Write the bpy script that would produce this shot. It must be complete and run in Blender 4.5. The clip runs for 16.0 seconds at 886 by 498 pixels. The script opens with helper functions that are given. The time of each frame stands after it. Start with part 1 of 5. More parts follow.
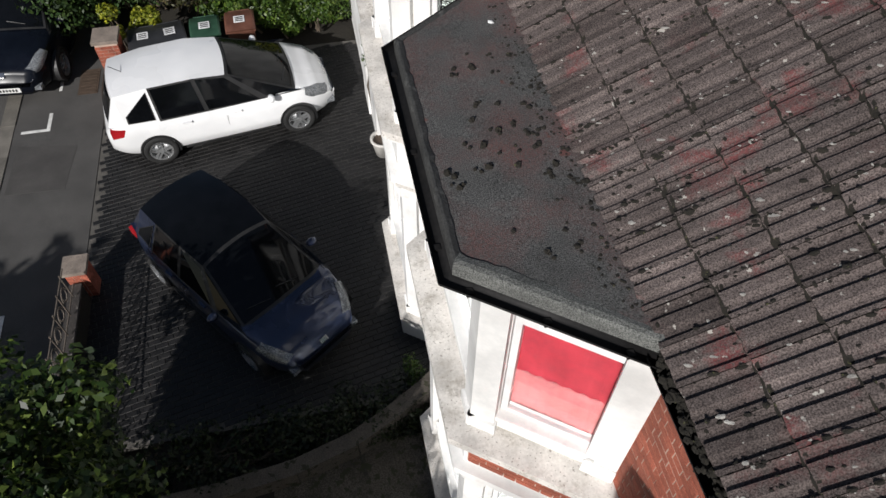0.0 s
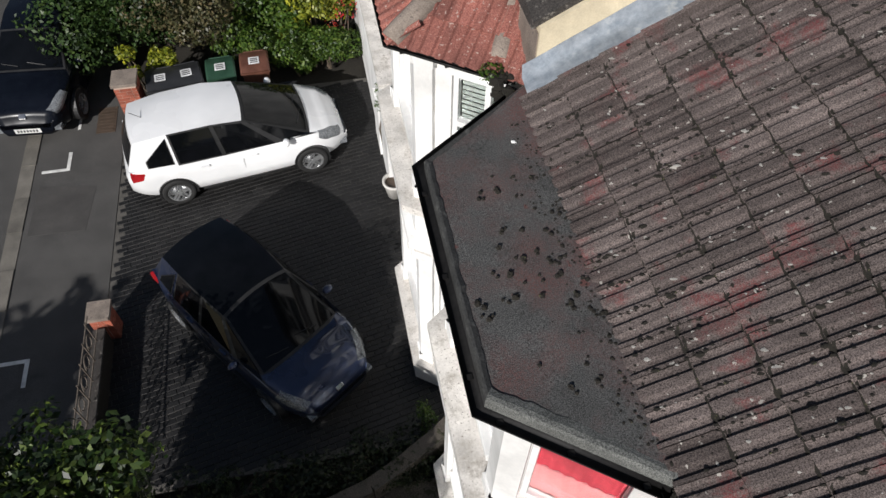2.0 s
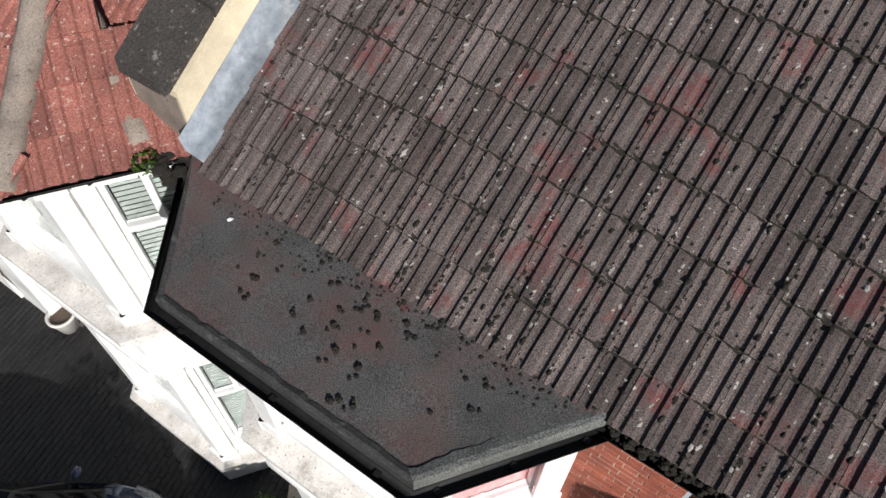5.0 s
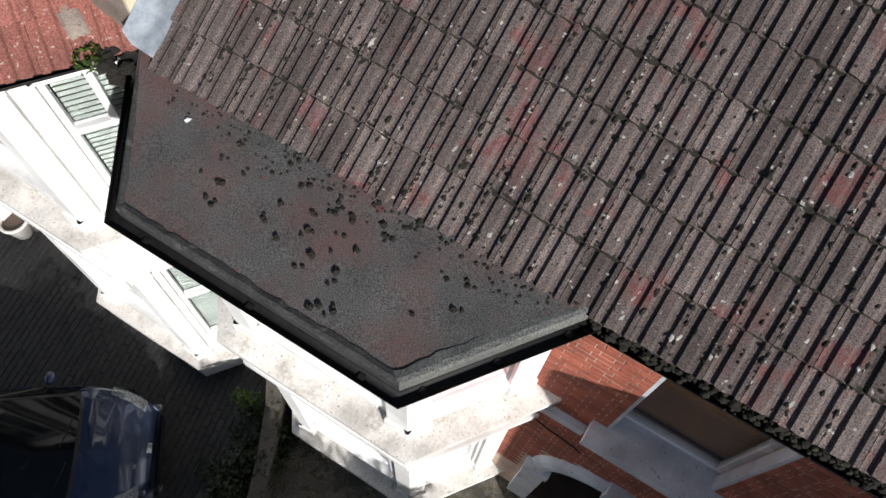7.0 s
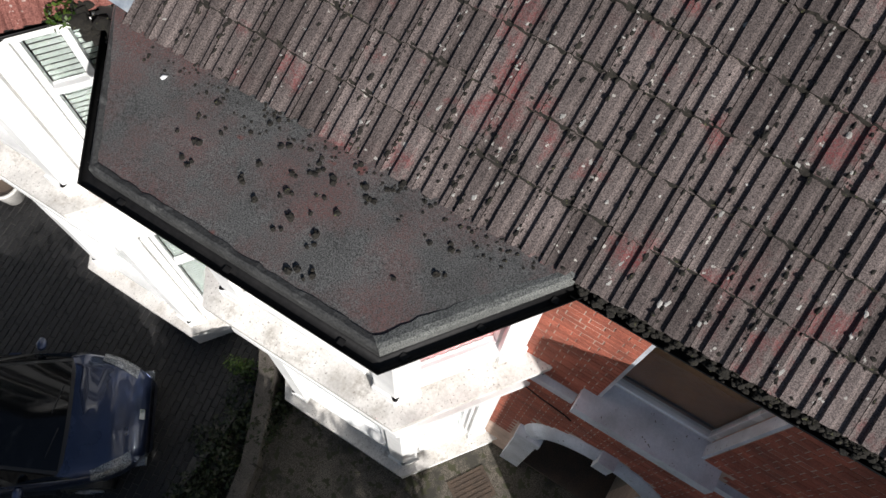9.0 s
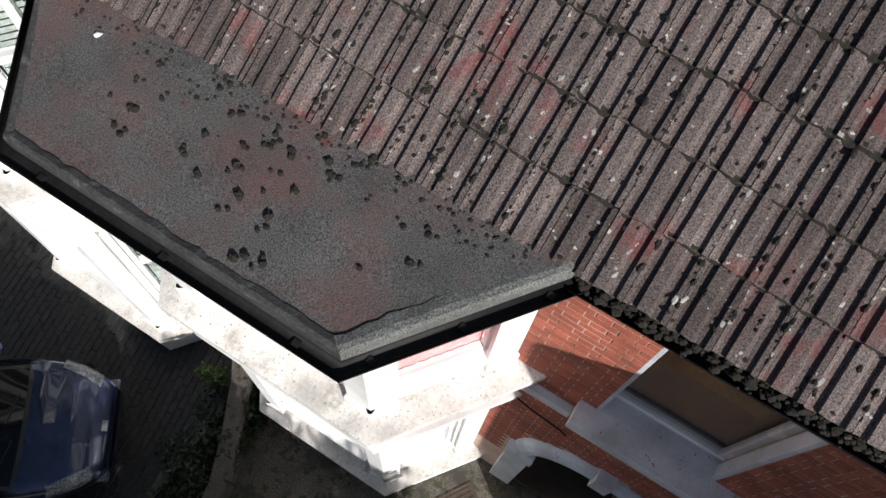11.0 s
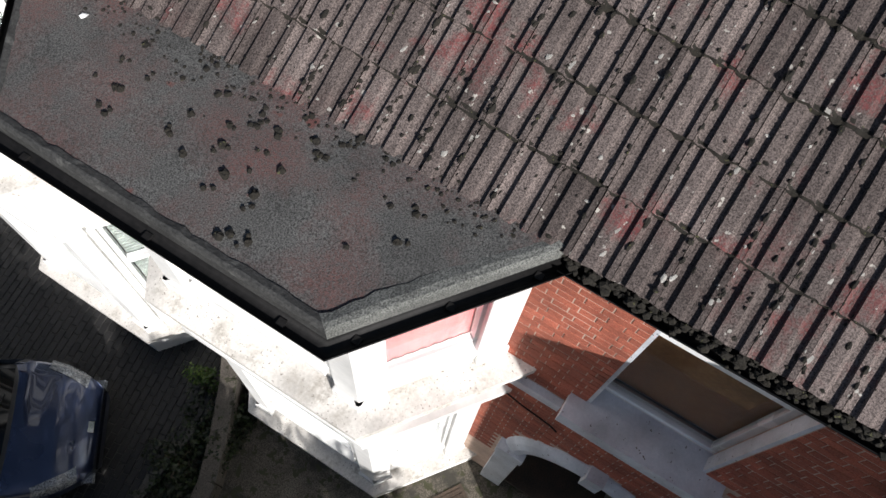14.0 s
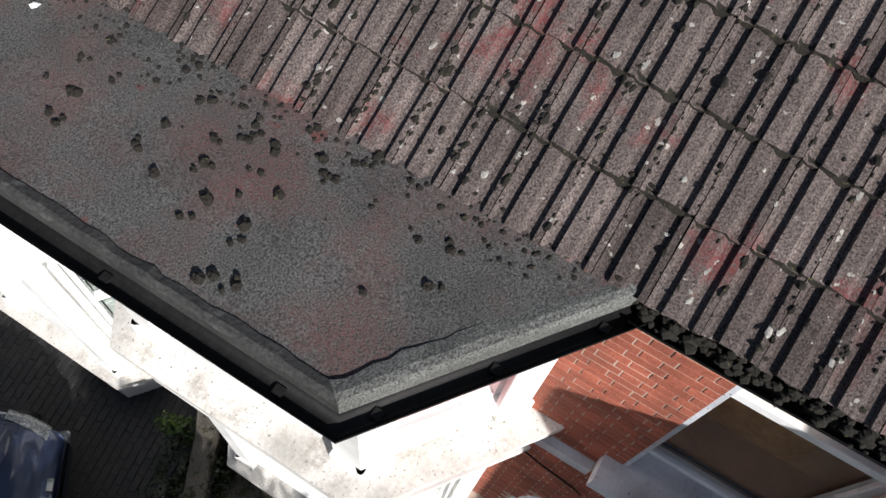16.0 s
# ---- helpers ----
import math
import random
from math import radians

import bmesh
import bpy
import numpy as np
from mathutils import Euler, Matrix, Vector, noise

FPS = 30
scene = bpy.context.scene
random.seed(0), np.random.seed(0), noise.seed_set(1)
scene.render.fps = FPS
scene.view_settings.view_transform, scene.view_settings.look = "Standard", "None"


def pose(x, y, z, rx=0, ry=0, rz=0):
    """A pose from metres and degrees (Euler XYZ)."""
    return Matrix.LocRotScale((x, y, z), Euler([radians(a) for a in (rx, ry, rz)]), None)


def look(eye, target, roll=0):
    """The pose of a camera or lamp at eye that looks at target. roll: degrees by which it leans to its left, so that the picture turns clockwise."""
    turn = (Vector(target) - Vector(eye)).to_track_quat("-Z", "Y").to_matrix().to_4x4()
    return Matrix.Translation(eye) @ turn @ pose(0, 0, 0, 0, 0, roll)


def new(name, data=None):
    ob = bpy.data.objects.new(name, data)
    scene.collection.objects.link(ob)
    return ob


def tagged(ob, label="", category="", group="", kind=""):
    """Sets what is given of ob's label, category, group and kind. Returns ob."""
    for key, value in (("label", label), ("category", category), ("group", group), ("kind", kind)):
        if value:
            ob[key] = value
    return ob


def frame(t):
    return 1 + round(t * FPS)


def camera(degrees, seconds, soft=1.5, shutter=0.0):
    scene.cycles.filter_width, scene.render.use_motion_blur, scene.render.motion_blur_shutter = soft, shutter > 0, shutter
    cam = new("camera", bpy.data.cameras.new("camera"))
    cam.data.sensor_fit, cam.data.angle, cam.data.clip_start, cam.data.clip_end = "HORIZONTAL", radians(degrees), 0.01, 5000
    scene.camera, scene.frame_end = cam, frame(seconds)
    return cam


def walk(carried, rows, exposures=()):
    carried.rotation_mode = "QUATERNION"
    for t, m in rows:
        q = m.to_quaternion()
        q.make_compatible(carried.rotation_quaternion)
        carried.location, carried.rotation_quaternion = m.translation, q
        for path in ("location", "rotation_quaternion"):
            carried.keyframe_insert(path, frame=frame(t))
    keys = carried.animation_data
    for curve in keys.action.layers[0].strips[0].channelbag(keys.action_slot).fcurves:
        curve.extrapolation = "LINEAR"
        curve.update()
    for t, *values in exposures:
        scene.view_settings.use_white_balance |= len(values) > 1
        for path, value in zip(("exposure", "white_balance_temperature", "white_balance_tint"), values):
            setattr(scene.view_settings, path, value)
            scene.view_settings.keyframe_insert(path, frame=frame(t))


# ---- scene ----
cam = camera(64.2, 16.0)
# seconds, eye, target, roll in degrees
PATH = [
    (0, (-0.5, -2.16, 9.812), (-0.244, -0.969, 8.225), 0.8),
    (0.5, (-0.516, -2.214, 10.528), (-0.254, -1.025, 8.941), 1.3),
    (1, (-0.529, -2.221, 10.605), (-0.269, -1.031, 9.018), 1.3),
    (1.5, (-0.552, -2.114, 10.616), (-0.292, -0.926, 9.028), 1.2),
    (2, (-0.626, -1.714, 10.616), (-0.369, -0.528, 9.026), 1.1),
    (2.5, (-0.736, -1.239, 10.619), (-0.479, -0.051, 9.031), 1.1),
    (3, (-0.797, -1.028, 10.645), (-0.539, 0.157, 9.054), 1.3),
    (3.5, (-0.867, -0.962, 10.634), (-0.498, 0.207, 9.053), 2.3),
    (4, (-0.842, -0.822, 10.617), (-0.049, 0.09, 9.023), 2.3),
    (4.2, (-0.85, -0.799, 10.6), (0.079, -0.017, 9.011), 2.9),
    (6.3, (-0.877, -0.665, 10.453), (0.052, -0.152, 8.757), 3.4),
    (6.5, (-0.845, -0.632, 10.477), (0.037, -0.158, 8.746), 3.9),
    (7, (-0.801, -0.614, 10.439), (-0.004, -0.197, 8.653), 4.6),
    (7.5, (-0.798, -0.613, 10.414), (-0.066, -0.235, 8.592), 5.0),
    (8, (-0.782, -0.633, 10.374), (-0.049, -0.252, 8.552), 4.9),
    (8.5, (-0.748, -0.663, 10.359), (-0.015, -0.283, 8.538), 5.0),
    (9, (-0.73, -0.698, 10.316), (0.001, -0.318, 8.494), 5.0),
    (9.2, (-0.737, -0.719, 10.323), (-0.007, -0.336, 8.501), 5.0),
    (11.3, (-0.55, -0.713, 9.69), (0.219, -0.329, 7.884), 6.3),
    (11.5, (-0.648, -0.791, 9.979), (0.105, -0.394, 8.17), 5.1),
    (12, (-0.767, -0.834, 10.341), (-0.042, -0.441, 8.519), 4.3),
    (12.5, (-0.78, -0.86, 10.329), (-0.053, -0.465, 8.508), 4.4),
    (13, (-0.829, -0.934, 10.324), (-0.102, -0.533, 8.505), 4.0),
    (13.5, (-0.726, -0.898, 9.944), (0.027, -0.5, 8.134), 5.1),
    (14, (-0.649, -0.801, 9.639), (0.151, -0.424, 7.845), 7.5),
    (14.5, (-0.592, -0.708, 9.428), (0.235, -0.324, 7.648), 7.8),
    (15, (-0.551, -0.664, 9.437), (0.282, -0.288, 7.658), 8.3),
    (15.5, (-0.441, -0.521, 9.024), (0.453, -0.158, 7.273), 10.2),
    (16, (-0.457, -0.457, 9.028), (0.44, -0.082, 7.28), 9.8),
]
# the clip's camera brightens as it turns from the bright street to the roof
EXPOSURES = [(0, 0.0), (1.5, 0.04), (3.0, 0.12), (4.2, 0.2), (6.5, 0.36), (8.0, 0.42), (9.2, 0.45), (12.5, 0.48), (14.0, 0.52), (16.0, 0.55)]
walk(cam, [(t, look(eye, target, roll)) for t, eye, target, roll in PATH], EXPOSURES)

# ---- light ----
TO_SUN = Vector((-0.48, -0.70, 0.49)).normalized()
world = bpy.data.worlds.new("sky")
scene.world = world
world.use_nodes = True
wn = world.node_tree
wn.nodes.clear()
sky = wn.nodes.new("ShaderNodeTexSky")
sky.sky_type = 'NISHITA'
sky.sun_disc = False
sky.sun_elevation = math.asin(TO_SUN.z)
sky.sun_rotation = math.atan2(TO_SUN.x, TO_SUN.y)
back = wn.nodes.new("ShaderNodeBackground")
back.inputs["Strength"].default_value = 0.05
wout = wn.nodes.new("ShaderNodeOutputWorld")
wn.links.new(sky.outputs[0], back.inputs["Color"])
wn.links.new(back.outputs[0], wout.inputs["Surface"])
lamp = bpy.data.lights.new("sun", "SUN")
lamp.energy, lamp.angle, lamp.color = 4.6, radians(0.5), (1.0, 0.97, 0.945)
sun = new("sun", lamp)
sun.matrix_world = look(TO_SUN * 60, (0, 0, 0))

# ---- materials ----
def ramp(nt, fac, stops):
    n = nt.nodes.new("ShaderNodeValToRGB")
    while len(n.color_ramp.elements) < len(stops):
        n.color_ramp.elements.new(0.5)
    for e, (p, c) in zip(n.color_ramp.elements, stops):
        e.position = p
        e.color = (*c, 1) if len(c) == 3 else c
    nt.links.new(fac, n.inputs[0])
    return n.outputs[0]


def mixc(nt, fac, a, b, mode="MIX"):
    n = nt.nodes.new("ShaderNodeMix")
    n.data_type, n.blend_type = "RGBA", mode
    for sock, val in ((n.inputs[0], fac), (n.inputs[6], a), (n.inputs[7], b)):
        if isinstance(val, (int, float)):
            sock.default_value = val
        elif isinstance(val, tuple):
            sock.default_value = (*val, 1)
        else:
            nt.links.new(val, sock)
    return n.outputs[2]


def noise_tex(nt, co, scale, detail=6, rough=0.6):
    n = nt.nodes.new("ShaderNodeTexNoise")
    n.inputs["Scale"].default_value, n.inputs["Detail"].default_value, n.inputs["Roughness"].default_value = scale, detail, rough
    nt.links.new(co, n.inputs["Vector"])
    return n.outputs["Fac"]


def material(name, a, b, rough=0.8, grain=60.0, large=2.0, bump=0.3, metal=0.0, spots=None, spot_scale=9.0, spot_at=0.62,
             stain=None, stain_scale=1.2, stain_at=0.6, per_piece=0.0, stain_soft=0.09, coat=0.0, world_space=True, spec=0.5, depth=0.01, crisp=0.17, speckle=0.0):
    """Two base colours mixed by noise at two scales, with optional spots (lichen, dirt), stains and a shift per piece."""
    m = bpy.data.materials.new(name)
    m.use_nodes = True
    nt = m.node_tree
    p = nt.nodes["Principled BSDF"]
    if world_space:
        co = nt.nodes.new("ShaderNodeNewGeometry").outputs["Position"]
    else:
        co = nt.nodes.new("ShaderNodeTexCoord").outputs["Object"]
    fine = noise_tex(nt, co, grain, 5, 0.7)
    broad = noise_tex(nt, co, large, 4, 0.55)
    col = ramp(nt, fine, [(0.5 - crisp, a), (0.5 + crisp, b)])
    broad_c = ramp(nt, broad, [(0.3, (0.72, 0.72, 0.72)), (0.7, (1.2, 1.2, 1.2))])
    col = mixc(nt, 1.0, col, broad_c, "MULTIPLY")
    if per_piece:
        rnd = nt.nodes.new("ShaderNodeObjectInfo").outputs["Random"]
        isl = nt.nodes.new("ShaderNodeNewGeometry").outputs["Random Per Island"]
        add = nt.nodes.new("ShaderNodeMath")
        add.operation = "ADD"
        nt.links.new(rnd, add.inputs[0])
        nt.links.new(isl, add.inputs[1])
        fr = nt.nodes.new("ShaderNodeMath")
        fr.operation = "FRACT"
        nt.links.new(add.outputs[0], fr.inputs[0])
        lo, hi = 1 - per_piece, 1 + per_piece
        col = mixc(nt, 1.0, col, ramp(nt, fr.outputs[0], [(0.0, (lo, lo, lo)), (1.0, (hi, hi, hi))]), "MULTIPLY")
    if stain:
        s = noise_tex(nt, co, stain_scale, 5, 0.65)
        where = ramp(nt, s, [(stain_at, (0, 0, 0)), (stain_at + stain_soft, (1, 1, 1))])
        if per_piece:
            where = mixc(nt, 1.0, where, ramp(nt, fr.outputs[0], [(0.25, (0.1, 0.1, 0.1)), (0.5, (0.9, 0.9, 0.9))]), "MULTIPLY")
        if speckle:
            where = mixc(nt, 1.0, where, ramp(nt, noise_tex(nt, co, speckle, 4, 0.7), [(0.4, (0.15, 0.15, 0.15)), (0.56, (1, 1, 1))]), "MULTIPLY")
        col = mixc(nt, where, col, stain)
    if spots:
        s = noise_tex(nt, co, spot_scale, 3, 0.55)
        col = mixc(nt, ramp(nt, s, [(spot_at, (0, 0, 0)), (spot_at + 0.03, (1, 1, 1))]), col, spots)
    nt.links.new(col, p.inputs["Base Color"])
    rr = ramp(nt, broad, [(0.3, (max(rough - 0.1, 0.02),) * 3), (0.7, (min(rough + 0.08, 1),) * 3)])
    nt.links.new(rr, p.inputs["Roughness"])
    p.inputs["Metallic"].default_value = metal
    p.inputs["Coat Weight"].default_value = coat
    p.inputs["Coat Roughness"].default_value = 0.04
    p.inputs["Specular IOR Level"].default_value = spec
    if bump:
        bn = nt.nodes.new("ShaderNodeBump")
        bn.inputs["Strength"].default_value, bn.inputs["Distance"].default_value = bump, depth
        nt.links.new(fine, bn.inputs["Height"])
        nt.links.new(bn.outputs[0], p.inputs["Normal"])
    return m


M = {}
M["white_paint"] = material("white_paint", (0.76, 0.76, 0.745), (0.84, 0.83, 0.81), 0.6, 22, 1.2, 0.1, stain=(0.72, 0.7, 0.67), stain_scale=3.5, stain_at=0.6)
M["ledge_paint"] = material("ledge_paint", (0.6, 0.57, 0.53), (0.76, 0.73, 0.69), 0.75, 40, 3, 0.25, spots=(0.3, 0.27, 0.24), spot_scale=38, spot_at=0.63, stain=(0.42, 0.385, 0.34), stain_scale=3.2, stain_at=0.5, stain_soft=0.16, speckle=26)
M["upvc"] = material("upvc", (0.8, 0.8, 0.8), (0.84, 0.84, 0.84), 0.3, 20, 1, 0.0)
M["grey_paint"] = material("grey_paint", (0.5, 0.53, 0.58), (0.6, 0.62, 0.66), 0.6, 40, 3, 0.2, spots=(0.12, 0.11, 0.1), spot_scale=28, spot_at=0.68)
M["tile"] = material("concrete_tile", (0.042, 0.034, 0.032), (0.175, 0.143, 0.134), 0.95, 120, 3.0, 0.8, spots=(0.36, 0.34, 0.31), spot_scale=15, spot_at=0.68, stain=(0.155, 0.045, 0.046), stain_scale=2.4, stain_at=0.545, stain_soft=0.1, per_piece=0.3, spec=0.2, crisp=0.11, speckle=70)
# paler copy of the tile: sunlight on the slopes painted in, with some wear
M["tile_sunlit_worn"] = material("sunlit_worn_tile_slope", (0.13, 0.105, 0.097), (0.6, 0.535, 0.5), 0.95, 55, 7.0, 0.7, stain=(0.2, 0.065, 0.065), stain_scale=2.4, stain_at=0.54, stain_soft=0.1, per_piece=0.25, spec=0.2, crisp=0.13, speckle=70)
M["red_tile"] = material("red_tile", (0.17, 0.055, 0.043), (0.35, 0.14, 0.11), 0.9, 90, 3.0, 0.6, spots=(0.42, 0.31, 0.27), spot_scale=30, spot_at=0.63, per_piece=0.18, crisp=0.1)
M["felt"] = material("mineral_felt", (0.024, 0.024, 0.024), (0.15, 0.149, 0.144), 0.96, 125, 2.2, 0.9, stain=(0.14, 0.066, 0.06), stain_scale=1.5, stain_at=0.44, stain_soft=0.22, spots=(0.13, 0.056, 0.05), spot_scale=4, spot_at=0.67, crisp=0.11, speckle=80)
M["bitumen"] = material("bitumen", (0.016, 0.016, 0.016), (0.06, 0.06, 0.058), 0.8, 60, 5, 0.6, stain=(0.1, 0.1, 0.095), stain_scale=7, stain_at=0.58)
M["felt_trim"] = material("felt_trim", (0.045, 0.047, 0.045), (0.23, 0.235, 0.22), 0.96, 120, 5, 1.0, crisp=0.11)
M["black_plastic"] = material("black_plastic", (0.006, 0.006, 0.006), (0.014, 0.013, 0.013), 0.6, 30, 3, 0.2, spec=0.25)
M["moss"] = material("moss", (0.006, 0.005, 0.004), (0.026, 0.022, 0.015), 1.0, 150, 12, 0.9, spots=(0.07, 0.07, 0.03), spot_scale=40, spot_at=0.66)
M["lichen"] = material("lichen", (0.3, 0.285, 0.26), (0.52, 0.5, 0.46), 0.95, 150, 12, 0.6)
M["brick"] = material("brick", (0.25, 0.06, 0.036), (0.42, 0.13, 0.078), 0.88, 110, 4, 0.5, per_piece=0.2, crisp=0.11)
M["mortar"] = material("mortar", (0.42, 0.29, 0.23), (0.56, 0.43, 0.35), 0.95, 120, 4, 0.4)
M["lead"] = material("lead", (0.15, 0.18, 0.215), (0.27, 0.3, 0.335), 0.6, 14, 3, 0.3, metal=0.1, stain=(0.36, 0.38, 0.39), stain_scale=6, stain_at=0.58, stain_soft=0.15)
M["cream_render"] = material("cream_render", (0.62, 0.53, 0.37), (0.72, 0.63, 0.46), 0.9, 60, 2, 0.3)
M["coping"] = material("old_coping", (0.018, 0.016, 0.015), (0.075, 0.066, 0.06), 0.95, 60, 6, 0.9, stain=(0.2, 0.185, 0.165), stain_scale=14, stain_at=0.6, stain_soft=0.08)
M["cement"] = material("cement", (0.17, 0.135, 0.11), (0.32, 0.27, 0.23), 0.95, 80, 5, 0.8, spots=(0.12, 0.1, 0.09), spot_scale=30, spot_at=0.64)
M["block"] = material("paving_block", (0.004, 0.004, 0.004), (0.017, 0.016, 0.016), 0.6, 90, 3, 0.5, per_piece=0.35, spots=(0.14, 0.13, 0.12), spot_scale=40, spot_at=0.7)
M["joint"] = material("joint_sand", (0.045, 0.042, 0.038), (0.15, 0.14, 0.125), 1.0, 90, 3, 0.5)
M["asphalt"] = material("asphalt", (0.034, 0.033, 0.031), (0.118, 0.113, 0.108), 0.92, 90, 1.4, 0.7, stain=(0.05, 0.049, 0.047), stain_scale=0.7, stain_at=0.6, crisp=0.1)
M["asphalt_patch"] = material("asphalt_patch", (0.045, 0.043, 0.041), (0.085, 0.08, 0.076), 0.92, 130, 2, 0.6)
M["kerb"] = material("kerb_stone", (0.11, 0.1, 0.085), (0.21, 0.195, 0.17), 0.9, 80, 3, 0.5, per_piece=0.15)
M["slab"] = material("garden_slab", (0.05, 0.043, 0.034), (0.17, 0.148, 0.118), 0.92, 60, 2.5, 0.6, spots=(0.05, 0.05, 0.026), spot_scale=9, spot_at=0.56, stain=(0.035, 0.033, 0.026), stain_scale=1.6, stain_at=0.48, stain_soft=0.12, per_piece=0.2, crisp=0.1)
M["soil"] = material("soil", (0.01, 0.009, 0.007), (0.035, 0.03, 0.022), 1.0, 40, 3, 0.9)
M["road_paint"] = material("road_paint", (0.6, 0.6, 0.58), (0.75, 0.75, 0.72), 0.8, 60, 6, 0.3)
M["car_white"] = material("car_white", (0.86, 0.87, 0.88), (0.88, 0.885, 0.89), 0.3, 5, 0.3, 0.0, coat=0.6, world_space=False)
M["car_blue"] = material("car_blue", (0.02, 0.03, 0.07), (0.036, 0.05, 0.1), 0.3, 300, 1, 0.0, metal=0.6, coat=1.0, world_space=False)
M["car_black"] = material("car_black", (0.004, 0.005, 0.009), (0.006, 0.008, 0.013), 0.22, 5, 1, 0.0, coat=0.1, world_space=False, spec=0.15)
M["car_glass"] = material("car_glass", (0.003, 0.0035, 0.004), (0.005, 0.0055, 0.007), 0.05, 3, 1, 0.0, world_space=False, spec=0.3)
M["rubber"] = material("rubber", (0.01, 0.01, 0.01), (0.025, 0.025, 0.025), 0.85, 90, 5, 0.4, world_space=False)
M["alloy"] = material("alloy", (0.55, 0.56, 0.57), (0.65, 0.66, 0.67), 0.3, 30, 4, 0.0, metal=0.8, world_space=False)
M["chrome"] = material("chrome", (0.7, 0.7, 0.7), (0.75, 0.75, 0.75), 0.12, 30, 4, 0.0, metal=1.0, world_space=False)
M["lamp_glass"] = material("lamp_glass", (0.015, 0.016, 0.018), (0.33, 0.35, 0.37), 0.08, 45, 8, 0.3, world_space=False, spec=0.8)
M["red_lens"] = material("red_lens", (0.35, 0.01, 0.015), (0.5, 0.02, 0.025), 0.15, 40, 4, 0.2, world_space=False)
M["dark_trim"] = material("dark_trim", (0.01, 0.01, 0.011), (0.02, 0.02, 0.02), 0.5, 60, 4, 0.1, world_space=False)
M["plate"] = material("plate", (0.7, 0.7, 0.68), (0.78, 0.78, 0.76), 0.4, 10, 2, 0.0, world_space=False)
M["bin_black"] = material("bin_black", (0.015, 0.016, 0.018), (0.03, 0.031, 0.034), 0.5, 60, 4, 0.2)
M["bin_green"] = material("bin_green", (0.015, 0.05, 0.03), (0.03, 0.075, 0.045), 0.5, 60, 4, 0.2)
M["bin_brown"] = material("bin_brown", (0.09, 0.035, 0.022), (0.14, 0.06, 0.04), 0.5, 60, 4, 0.2)
M["paper"] = material("paper", (0.65, 0.66, 0.66), (0.8, 0.8, 0.8), 0.7, 25, 6, 0.0)
M["iron"] = material("iron", (0.06, 0.045, 0.035), (0.2, 0.17, 0.14), 0.7, 60, 8, 0.4)
M["bark"] = material("bark", (0.06, 0.045, 0.032), (0.14, 0.11, 0.08), 0.95, 40, 4, 0.9)
M["red_blind"] = material("red_blind", (0.26, 0.012, 0.024), (0.33, 0.02, 0.034), 0.7, 8, 2, 0.05)
M["pink_cloth"] = material("pink_cloth", (0.4, 0.11, 0.12), (0.5, 0.17, 0.17), 0.8, 30, 3, 0.1)
M["brown_curtain"] = material("brown_curtain", (0.26, 0.11, 0.045), (0.4, 0.18, 0.075), 0.8, 30, 3, 0.1)
M["blind"] = material("slat_blind", (0.16, 0.18, 0.17), (0.24, 0.26, 0.245), 0.6, 20, 2, 0.0)
M["room"] = material("room_wall", (0.2, 0.17, 0.14), (0.3, 0.26, 0.22), 0.9, 20, 1, 0.0)
M["terracotta"] = material("pot", (0.5, 0.48, 0.45), (0.66, 0.64, 0.6), 0.8, 40, 4, 0.2)
M["manhole"] = material("manhole", (0.045, 0.032, 0.025), (0.11, 0.075, 0.05), 0.75, 60, 5, 0.5)
M["garden_cement"] = material("garden_cement", (0.05, 0.043, 0.036), (0.14, 0.12, 0.1), 0.95, 60, 4, 0.7, spots=(0.03, 0.03, 0.015), spot_scale=9, spot_at=0.6)
M["wood"] = material("wood_gate", (0.08, 0.05, 0.03), (0.16, 0.1, 0.06), 0.8, 30, 3, 0.4)


def leaf_material(name, a, b, c):
    m = bpy.data.materials.new(name)
    m.use_nodes = True
    nt = m.node_tree
    p = nt.nodes["Principled BSDF"]
    geo = nt.nodes.new("ShaderNodeNewGeometry")
    col = ramp(nt, geo.outputs["Random Per Island"], [(0.0, a), (0.6, b), (1.0, c)])
    broad = noise_tex(nt, geo.outputs["Position"], 1.6, 3, 0.5)
    col = mixc(nt, 1.0, col, ramp(nt, broad, [(0.35, (0.65, 0.65, 0.6)), (0.65, (1.25, 1.2, 1.1))]), "MULTIPLY")
    nt.links.new(col, p.inputs["Base Color"])
    p.inputs["Roughness"].default_value = 0.45
    p.inputs["Specular IOR Level"].default_value = 0.4
    tr = nt.nodes.new("ShaderNodeBsdfTranslucent")
    nt.links.new(col, tr.inputs["Color"])
    ms = nt.nodes.new("ShaderNodeMixShader")
    ms.inputs[0].default_value = 0.25
    nt.links.new(p.outputs[0], ms.inputs[1])
    nt.links.new(tr.outputs[0], ms.inputs[2])
    nt.links.new(ms.outputs[0], nt.nodes["Material Output"].inputs["Surface"])
    return m


